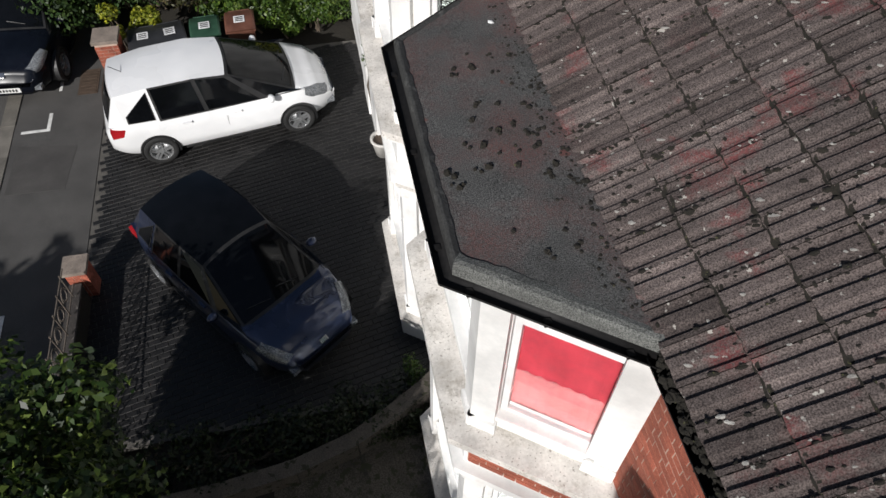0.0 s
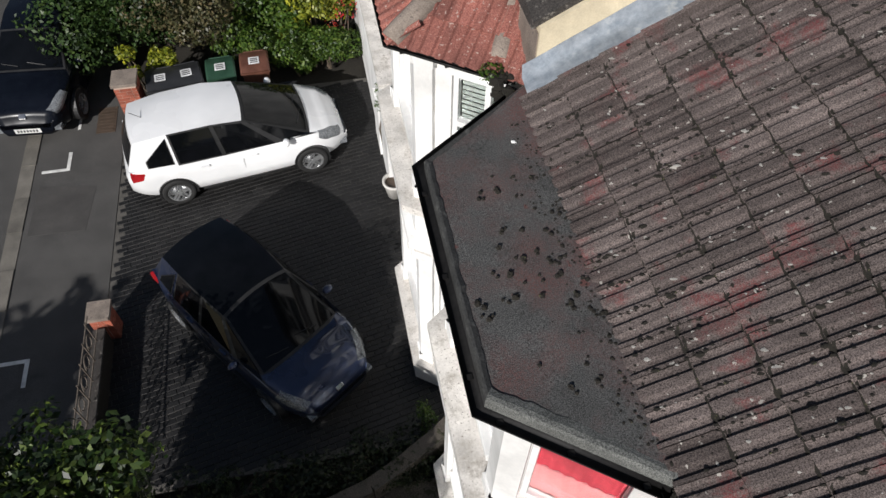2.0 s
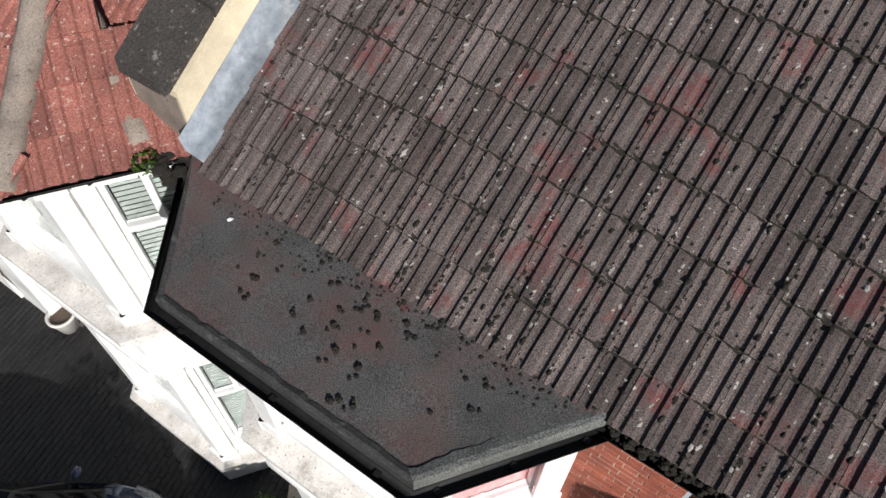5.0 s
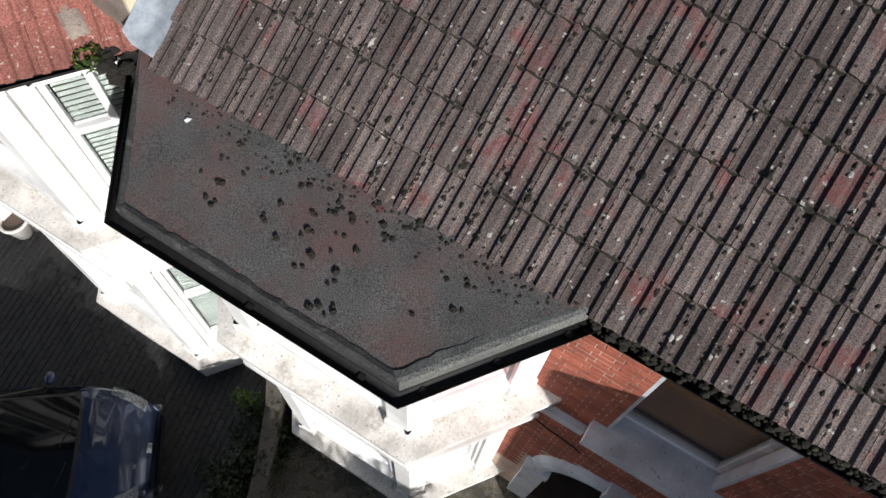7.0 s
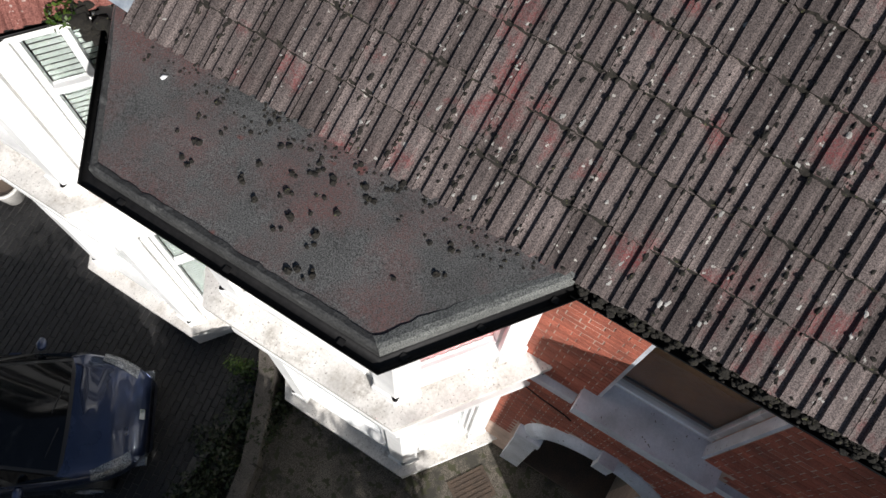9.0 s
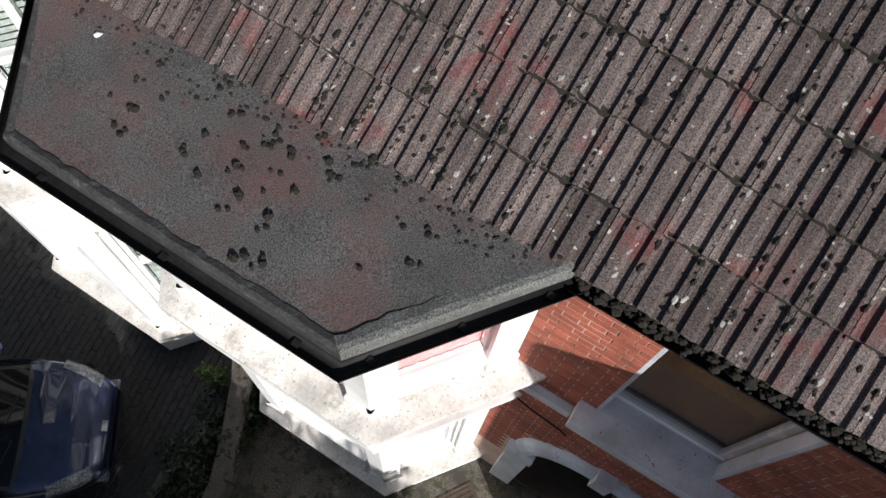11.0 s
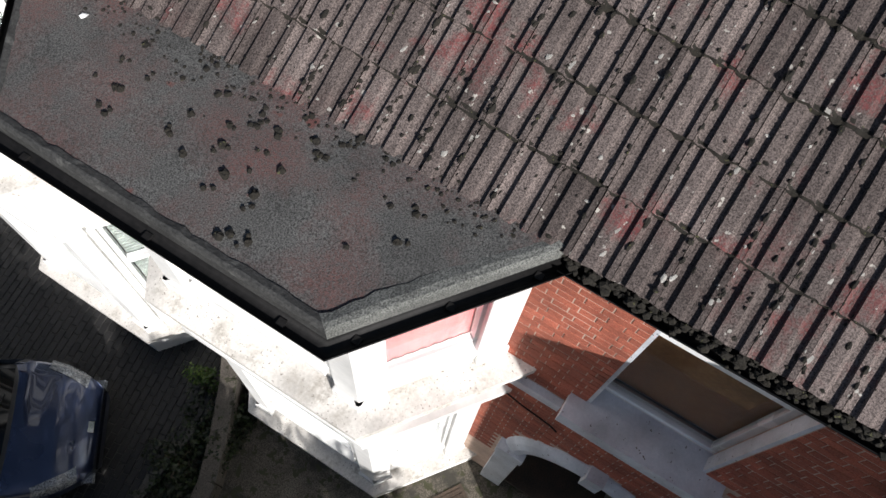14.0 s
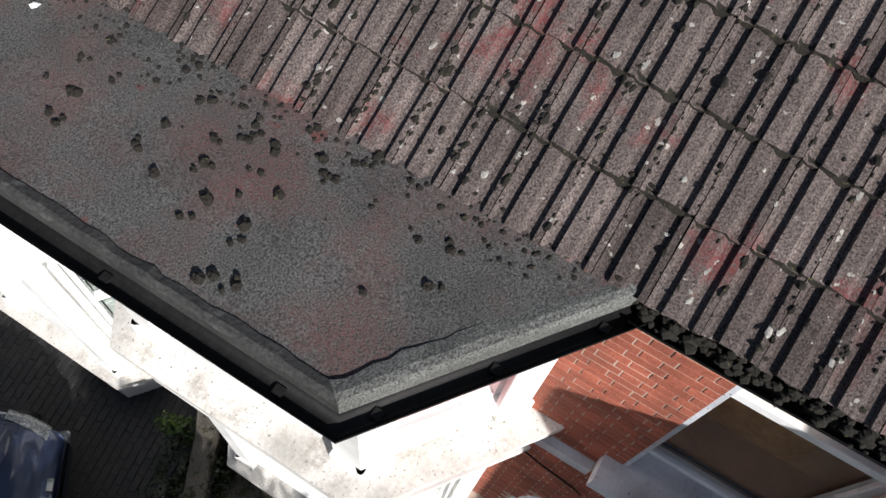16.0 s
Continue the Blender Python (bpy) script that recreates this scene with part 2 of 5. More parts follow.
M["leaf_dark"] = leaf_material("leaf_dark", (0.015, 0.035, 0.01), (0.036, 0.075, 0.018), (0.07, 0.115, 0.03))
M["leaf_tree"] = leaf_material("leaf_tree", (0.008, 0.02, 0.004), (0.026, 0.055, 0.009), (0.15, 0.21, 0.045))
# leaf_dark again, darkened: the deep shade under the trees is put into its colour
M["leaf_dark_shaded"] = leaf_material("leaf_dark_shaded", (0.006, 0.013, 0.004), (0.014, 0.026, 0.007), (0.035, 0.05, 0.014))
M["leaf_mid"] = leaf_material("leaf_mid", (0.025, 0.058, 0.009), (0.06, 0.118, 0.017), (0.13, 0.19, 0.036))
M["leaf_yellow"] = leaf_material("leaf_yellow", (0.1, 0.13, 0.015), (0.2, 0.24, 0.025), (0.36, 0.36, 0.03))
M["leaf_brown"] = leaf_material("leaf_brown", (0.04, 0.045, 0.02), (0.085, 0.085, 0.04), (0.14, 0.11, 0.06))
M["flower"] = leaf_material("flower", (0.4, 0.02, 0.02), (0.5, 0.05, 0.05), (0.7, 0.5, 0.5))


def glass_material():
    m = bpy.data.materials.new("window_glass")
    m.use_nodes = True
    nt = m.node_tree
    p = nt.nodes["Principled BSDF"]
    p.inputs["Base Color"].default_value = (0.93, 0.96, 0.95, 1)
    p.inputs["Roughness"].default_value = 0.02
    p.inputs["Transmission Weight"].default_value = 1.0
    p.inputs["IOR"].default_value = 1.16
    p.inputs["Specular IOR Level"].default_value = 0.2
    return m


M["glass"] = glass_material()

# ---- building helpers ----
def thing(name, label, category, at=(0, 0, 0), group="", kind=""):
    o = new(name)
    o.location = at
    o.empty_display_size = 0.1
    return tagged(o, label, category, group, kind)


def part(name, bm, mat, parent=None, label="", smooth=False, bevel=0.0):
    me = bpy.data.meshes.new(name)
    if bevel:
        bmesh.ops.bevel(bm, geom=[e for e in bm.edges if e.is_manifold and e.calc_face_angle(0) > 0.6], offset=bevel, segments=2, affect='EDGES', profile=0.6)
    bmesh.ops.recalc_face_normals(bm, faces=bm.faces)
    bm.to_mesh(me)
    bm.free()
    me.materials.append(M[mat])
    if smooth:
        for p in me.polygons:
            p.use_smooth = True
    o = new(name, me)
    if parent:
        o.parent = parent
        o.matrix_parent_inverse = parent.matrix_basis.inverted()
    if label:
        o["label"] = label
    return o


def piece(name, me, m, parent):
    o = new(name, me)
    o.parent = parent
    o.matrix_parent_inverse = parent.matrix_basis.inverted()
    o.matrix_basis = m
    return o


def raw(name, verts, faces, mat, parent=None, label="", smooth=False):
    me = bpy.data.meshes.new(name)
    me.from_pydata([tuple(v) for v in verts], [], faces)
    me.materials.append(M[mat])
    if smooth:
        for p in me.polygons:
            p.use_smooth = True
    o = new(name, me)
    if parent:
        o.parent = parent
        o.matrix_parent_inverse = parent.matrix_basis.inverted()
    if label:
        o["label"] = label
    return o


def box(bm, x0, x1, y0, y1, z0, z1, m=None):
    vs = [bm.verts.new(((x0, x1)[i & 1], (y0, y1)[i >> 1 & 1], (z0, z1)[i >> 2])) for i in range(8)]
    for q in ((0, 2, 3, 1), (4, 5, 7, 6), (0, 1, 5, 4), (2, 6, 7, 3), (0, 4, 6, 2), (1, 3, 7, 5)):
        bm.faces.new([vs[i] for i in q])
    if m:
        bmesh.ops.transform(bm, matrix=m, verts=vs)
    return vs


def boxes(*specs, m=None):
    bm = bmesh.new()
    for s in specs:
        box(bm, *s, m=m)
    return bm


def prism(bm, pts, z0, z1):
    """A solid over the plan polygon pts; z0 and z1 are heights, or functions of x and y."""
    f0 = z0 if callable(z0) else (lambda x, y: z0)
    f1 = z1 if callable(z1) else (lambda x, y: z1)
    lo = [bm.verts.new((x, y, f0(x, y))) for x, y in pts]
    hi = [bm.verts.new((x, y, f1(x, y))) for x, y in pts]
    n = len(pts)
    bm.faces.new(lo[::-1])
    bm.faces.new(hi)
    for i in range(n):
        bm.faces.new((lo[i], lo[(i + 1) % n], hi[(i + 1) % n], hi[i]))
    return bm


def tube(bm, path, r, sides=8):
    """A round bar along a list of points; r may be a list of radii."""
    path = [Vector(p) for p in path]
    rs = r if isinstance(r, (list, tuple)) else [r] * len(path)
    rings = []
    for i, p in enumerate(path):
        d = (path[min(i + 1, len(path) - 1)] - path[max(i - 1, 0)]).normalized()
        q = d.to_track_quat("Z", "Y")
        rings.append([bm.verts.new(p + q @ Vector((math.cos(a) * rs[i], math.sin(a) * rs[i], 0))) for a in (2 * math.pi * k / sides for k in range(sides))])
    for a, b in zip(rings, rings[1:]):
        for k in range(sides):
            bm.faces.new((a[k], a[(k + 1) % sides], b[(k + 1) % sides], b[k]))
    bm.faces.new(rings[0][::-1])
    bm.faces.new(rings[-1])
    return bm


def blob(bm, c, r, seed=0, rough=0.25, sub=2, flat=1.0):
    res = bmesh.ops.create_icosphere(bm, subdivisions=sub, radius=1.0)
    rv = r if isinstance(r, (list, tuple)) else (r, r, r * flat)
    for v in res["verts"]:
        k = 1 + rough * noise.noise(v.co * 1.9 + Vector((seed * 7.1, seed * 3.3, 0)))
        v.co = Vector((v.co.x * rv[0] * k + c[0], v.co.y * rv[1] * k + c[1], v.co.z * rv[2] * k + c[2]))
    return bm


def leaves(name, lumps, count, size, mat, parent=None, label="", seed=1, shell=0.55):
    """Many small folded leaves spread through ellipsoid lumps (centre, radii), denser near their skins."""
    rng = np.random.default_rng(seed)
    vol = np.array([l[1][0] * l[1][1] * l[1][2] for l in lumps]) ** 0.67
    pick = rng.choice(len(lumps), count, p=vol / vol.sum())
    C = np.array([l[0] for l in lumps], float)[pick]
    Rr = np.array([l[1] for l in lumps], float)[pick]
    d = rng.normal(size=(count, 3))
    d /= np.linalg.norm(d, axis=1, keepdims=True)
    rad = shell + (1 - shell) * rng.random((count, 1)) ** 0.6
    rad *= 1 + 0.16 * np.sin(d[:, :1] * 7 + pick[:, None]) * np.cos(d[:, 1:2] * 6 + pick[:, None])
    c = C + d * Rr * rad
    c[:, 2] = np.maximum(c[:, 2], 0.03)
    nrm = d + rng.normal(size=(count, 3)) * 0.7 + np.array([0, 0, 0.5])
    nrm /= np.linalg.norm(nrm, axis=1, keepdims=True)
    u = np.cross(nrm, rng.normal(size=(count, 3)))
    u /= np.linalg.norm(u, axis=1, keepdims=True)
    w = np.cross(nrm, u)
    s = size * (0.6 + 0.8 * rng.random((count, 1)))
    fold = nrm * s * 0.18
    V = np.stack([c - u * s, c + w * s * 0.55 + fold, c + u * s, c - w * s * 0.55 + fold], 1).reshape(-1, 3)
    F = np.arange(count * 4).reshape(-1, 4)
    me = bpy.data.meshes.new(name)
    me.vertices.add(len(V))
    me.vertices.foreach_set("co", V.ravel())
    me.loops.add(count * 4)
    me.loops.foreach_set("vertex_index", F.ravel().astype(np.int32))
    me.polygons.add(count)
    me.polygons.foreach_set("loop_start", np.arange(0, count * 4, 4, dtype=np.int32))
    me.update(calc_edges=True)
    me.materials.append(M[mat])
    o = new(name, me)
    if parent:
        o.parent = parent
        o.matrix_parent_inverse = parent.matrix_basis.inverted()
    if label:
        o["label"] = label
    return o

# ---- ground ----
def slab(name, pts, z0, z1, mat, label, category, kind="structure"):
    return tagged(part(name, prism(bmesh.new(), pts, z0, z1), mat), label, category, kind=kind)


slab("ground", [(-400, -400), (400, -400), (400, 400), (-400, 400)], -0.6, -0.14, "soil", "dark bare earth under everything, out to the horizon", "ground")
slab("road", [(-14, -60), (-7.02, -60), (-7.02, 60), (-14, 60)], -0.2, -0.1, "asphalt", "worn grey asphalt road beside a low kerb", "road")
slab("pavement", [(-6.72, -60), (-5.0, -60), (-5.0, 60), (-6.72, 60)], -0.2, 0.0, "asphalt", "worn grey asphalt footway between kerb and front gardens", "pavement")
tagged(part("pavement_patch", prism(bmesh.new(), [(-6.62, 7.98), (-5.55, 7.94), (-5.44, 9.1), (-6.56, 9.27)], -0.05, 0.004), "asphalt_patch"), "darker rectangular asphalt repair in the footway", "pavement", kind="structure")
kerb = tagged(part("kerb_bed", prism(bmesh.new(), [(-7.0, -60), (-6.72, -60), (-6.72, 60), (-7.0, 60)], -0.2, -0.04), "joint"), "bed of the kerb stones between road and footway", "kerb", kind="structure")
bm = boxes((-0.14, 0.14, -0.445, 0.445, -0.1, 0.02))
stone = part("kerb_stone", bm, "kerb", kerb, bevel=0.012)
stone_me = stone.data
bpy.data.objects.remove(stone)
rng = random.Random(4)
for i in range(26):
    piece("kerb_stone", stone_me, pose(-6.86 + rng.uniform(-0.006, 0.006), 0.45 + 0.9 * i, rng.uniform(-0.01, 0.01), 0, 0, rng.uniform(-0.4, 0.4)), kerb)
# white corner marks of the parking bays on the footway
for (x0, y0) in ((-6.57, 9.66), (-6.72, 5.2)):
    bm = bmesh.new()
    prism(bm, [(x0, y0 - 0.035), (x0 + 0.55, y0 - 0.035), (x0 + 0.55, y0 + 0.035), (x0, y0 + 0.035)], -0.02, 0.006)
    sgn = 1 if y0 > 8 else -1
    a, b = sorted((y0 + sgn * 0.035, y0 + sgn * 0.5))
    prism(bm, [(x0 + 0.48, a), (x0 + 0.55, a), (x0 + 0.55, b), (x0 + 0.48, b)], -0.02, 0.006)
    tagged(part("road_mark", bm, "road_paint"), "white painted corner mark on the grey footway", "road mark", kind="structure")
tagged(part("road_mark", prism(bmesh.new(), [(-5.99, 10.85), (-5.93, 10.85), (-5.93, 11.25), (-5.99, 11.25)], -0.02, 0.006), "road_paint"), "short white painted line on the grey footway", "road mark", kind="structure")
cover = thing("inspection_cover", "rusty brown rectangular cover set in the grey footway", "manhole cover", (-5.4, 11.05, 0))
part("frame", boxes((-5.6, -5.2, 10.64, 11.46, -0.03, 0.008)), "manhole", cover)
for i in range(7):
    part("rib", boxes((-5.56, -5.24, 10.7 + i * 0.105, 10.74 + i * 0.105, 0.008, 0.014)), "manhole", cover)

# drive: a bed of sand with dark paving blocks on it
drive = slab("drive", [(-5.0, 2.55), (0.7, 2.55), (0.7, 11.45), (-5.0, 11.45)], -0.2, -0.012, "joint", "dark block-paved front drive, mostly in shade", "driveway")
bm = boxes((-0.096, 0.096, -0.046, 0.046, -0.05, 0.0))
bmesh.ops.bevel(bm, geom=[e for e in bm.edges if all(v.co.z > -0.01 for v in e.verts)], offset=0.006, segments=1, affect='EDGES')
blk = part("paving_block", bm, "block", drive)
blk_me = blk.data
bpy.data.objects.remove(blk)
rng = random.Random(8)
single, rest = [], []
base_v = [v.co.copy() for v in blk_me.vertices]
base_f = [tuple(p.vertices) for p in blk_me.polygons]
TURN = radians(12)
for r in range(-70, 175):
    for c in range(-30, 60):
        u, w = c * 0.2 + (0.1 if r % 2 else 0), r * 0.1
        x = -2.3 + u * math.cos(TURN) - w * math.sin(TURN)
        y = 6.0 + u * math.sin(TURN) + w * math.cos(TURN)
        if -4.9 < x < 0.62 and 2.65 < y < 11.35:
            mm = pose(x, y, rng.uniform(-0.004, 0.003), rng.uniform(-0.8, 0.8), rng.uniform(-0.8, 0.8), 12 + rng.uniform(-1, 1))
            if -1.9 < x < 0.5 and 5.2 < y < 7.7 and len(single) < 290:
                single.append(mm)
            else:
                rest.append(mm)
for mm in single:
    piece("paving_block", blk_me, mm, drive)
V, F = [], []
for mm in rest:
    o = len(V)
    V += [mm @ v for v in base_v]
    F += [tuple(i + o for i in f) for f in base_f]
tagged(raw("paving_blocks", V, F, "block", drive, "dark grey paving blocks, worn and dirty"), kind="stuff")

slab("front_garden", [(-5.0, -60), (1.3, -60), (1.3, 2.4), (-5.0, 2.4)], -0.2, 0.0, "soil", "dark earth of the front garden in dappled shade", "garden")
rng = random.Random(21)
path_bed = slab("garden_path", [(-2.2, -5.5), (1.28, -5.5), (1.28, 1.95), (-1.2, 1.95), (-2.2, 1.0)], -0.1, 0.014, "slab", "old uneven stone-flagged path along the house front", "path")
for i in range(9):
    for j in range(5):
        x0, y0 = -2.1 + j * 0.68 + rng.uniform(-0.04, 0.04), -4.6 + i * 0.72 + rng.uniform(-0.04, 0.04)
        if y0 + 0.68 > 1.9 or x0 + 0.6 > 1.28:
            continue
        q = [(x0 + rng.uniform(0, 0.07), y0 + rng.uniform(0, 0.07)), (x0 + 0.64 - rng.uniform(0, 0.06), y0 + rng.uniform(0, 0.06)), (x0 + 0.64 - rng.uniform(0, 0.09), y0 + 0.68 - rng.uniform(0, 0.08)), (x0 + rng.uniform(0, 0.08), y0 + 0.68 - rng.uniform(0, 0.05))]
        part("flagstone", prism(bmesh.new(), q, -0.03, 0.018 + rng.uniform(-0.004, 0.008)), "slab", path_bed)
lid = thing("drain_cover", "rusty brown square drain cover in the stone path", "manhole cover", (0.5, -0.75, 0.02))
lm = pose(0.52, -0.82, 0.0, 0, 0, -32)
part("frame", boxes((-0.28, 0.28, -0.22, 0.22, 0.0, 0.034), m=lm), "manhole", lid)
for i in range(6):
    part("rib", boxes((-0.24, 0.24, -0.18 + i * 0.065, -0.155 + i * 0.065, 0.034, 0.042), m=lm), "manhole", lid)

# low curved garden wall between drive and path
wall_pts = [(0.56, 2.62), (0.28, 2.42), (-0.3, 2.12), (-0.85, 1.88), (-1.7, 1.66), (-2.7, 1.55), (-3.8, 1.5), (-4.85, 1.5)]
bm = bmesh.new()
hts = [0.62, 0.6, 0.5, 0.42, 0.36, 0.32, 0.32, 0.32]
for (a, b, h0, h1) in zip(wall_pts, wall_pts[1:], hts, hts[1:]):
    d = (Vector(b) - Vector(a)).normalized()
    n = Vector((-d.y, d.x)) * 0.11
    pts = [(a[0] - n.x, a[1] - n.y), (b[0] - n.x, b[1] - n.y), (b[0] + n.x, b[1] + n.y), (a[0] + n.x, a[1] + n.y)]
    prism(bm, pts, -0.1, lambda x, y, a=a, b=b, h0=h0, h1=h1: h0 + (h1 - h0) * min(1, max(0, (x - a[0]) / (b[0] - a[0]))))
tagged(part("garden_wall", bm, "garden_cement", bevel=0.02), "low weathered cement garden wall beside the drive", "wall", kind="structure")

# ---- houses ----
WX = 1.21          # outer face of the main front wall
EAVE = 6.62        # gutter height
ROOF0, ROOFS = 6.215, 0.566   # main roof plane: z = ROOF0 + ROOFS * x
roof_z = lambda x: ROOF0 + ROOFS * x
ND = Vector((0.806, -0.591))  # along the canted side of a bay, from its front corner to the wall
NB = 3.62          # the neighbour's front corner
FRONT = 2.02


def loop(d, y0=0.0, back=WX):
    """Plan of a canted bay, set in by d from its gutter line: wall, front corner, front corner, wall."""
    yb = (d - 0.591 * back) / 0.806
    yc = 0.507 * d
    return [(back, y0 + yb), (d, y0 + yc), (d, y0 + FRONT - yc), (back, y0 + FRONT - yb)]


def face_frame(p0, p1):
    """Local axes of a wall face: x runs from p1 to p0, y goes into the house, z up."""
    a, b = Vector((*p1, 0)), Vector((*p0, 0))
    u = (b - a).normalized()
    inn = Vector((0, 0, 1)).cross(u)
    m = Matrix(((u.x, inn.x, 0, a.x), (u.y, inn.y, 0, a.y), (u.z, inn.z, 1, 0), (0, 0, 0, 1)))
    return m, (b - a).length


def panel(m, w, z0, z1, hole, t):
    """A wall face of width w with one opening (x0, x1, z0, z1), as butted blocks."""
    x0, x1, h0, h1 = hole
    return boxes((0, x0, 0, t, z0, z1), (x1, w, 0, t, z0, z1), (x0, x1, 0, t, z0, h0), (x0, x1, 0, t, h1, z1), m=m)


def window(name, m, hole, parent, transom, lower, upper, mull=False, depth=0.045):
    """A window set in an opening: frame, transom, panes, sill and what hangs behind the glass."""
    x0, x1, z0, z1 = hole
    win = new(name)
    win.parent = parent
    win.matrix_parent_inverse = parent.matrix_basis.inverted()
    f = 0.055
    zt = z0 + (z1 - z0) * transom
    part("frame", boxes((x0, x0 + f, depth, depth + 0.07, z0, z1), (x1 - f, x1, depth, depth + 0.07, z0, z1), (x0 + f, x1 - f, depth, depth + 0.07, z0, z0 + f), (x0 + f, x1 - f, depth, depth + 0.07, z1 - f, z1), m=m), "upvc", win, bevel=0.006)
    part("transom", boxes((x0 + f, x1 - f, depth - 0.02, depth + 0.07, zt - 0.035, zt + 0.035), m=m), "upvc", win, bevel=0.006)
    if mull:
        xm = x0 + (x1 - x0) * 0.55
        part("mullion", boxes((xm - 0.03, xm + 0.03, depth - 0.01, depth + 0.07, zt + 0.035, z1 - f), m=m), "upvc", win)
    for a, b in ((z0 + f, zt - 0.035), (zt + 0.035, z1 - f)):
        g = part("pane", boxes((x0 + f, x1 - f, depth + 0.035, depth + 0.041, a, b), m=m), "glass", win)
        g.visible_shadow = False
    part("sill", boxes((x0 - 0.03, x1 + 0.03, -0.05, depth + 0.069, z0 - 0.05, z0 + 0.012), m=m), "white_paint", win, bevel=0.01)
    part("sub_sill", boxes((x0 - 0.01, x1 + 0.01, -0.035, -0.002, z0 - 0.17, z0 - 0.052), m=m), "white_paint", win, bevel=0.008)
    part("inner_sill", boxes((x0 + 0.002, x1 - 0.002, depth + 0.14, 0.5, z0 - 0.03, z0 - 0.004), m=m), "upvc", win)
    zm = z0 + (zt - z0) * 0.42
    hung = [(lower, z0 + 0.01, zt), (upper, zt, z1 - 0.01)]
    if lower == "red_blind":
        hung = [("pink_cloth", z0 + 0.01, zm), ("red_blind", zm, zt), (upper, zt, z1 - 0.01)]
    for mat, a, b in hung:
        if not mat:
            continue
        if mat == "blind":
            n = int((b - a) / 0.06)
            bm = bmesh.new()
            for i in range(n):
                zc = a + (i + 0.5) * (b - a) / n
                box(bm, x0 + 0.06, x1 - 0.06, -0.021, 0.021, -0.002, 0.002, m=m @ pose(0, depth + 0.1, zc, 80))
            part("slat_blind", bm, "blind", win, "pale slatted blind")
        else:
            bm = bmesh.new()
            n = 24
            top = [bm.verts.new((x0 + (x1 - x0) * i / n, depth + 0.08 + 0.006 * math.sin(i * 1.9), b)) for i in range(n + 1)]
            bot = [bm.verts.new((x0 + (x1 - x0) * i / n, depth + 0.082 + 0.008 * math.sin(i * 1.9 + 0.3), a)) for i in range(n + 1)]
            for i in range(n):
                bm.faces.new((top[i], top[i + 1], bot[i + 1], bot[i]))
            bmesh.ops.transform(bm, matrix=m, verts=bm.verts)
            part("curtain", bm, mat, win, "hanging cloth behind the glass", smooth=True)
    return win


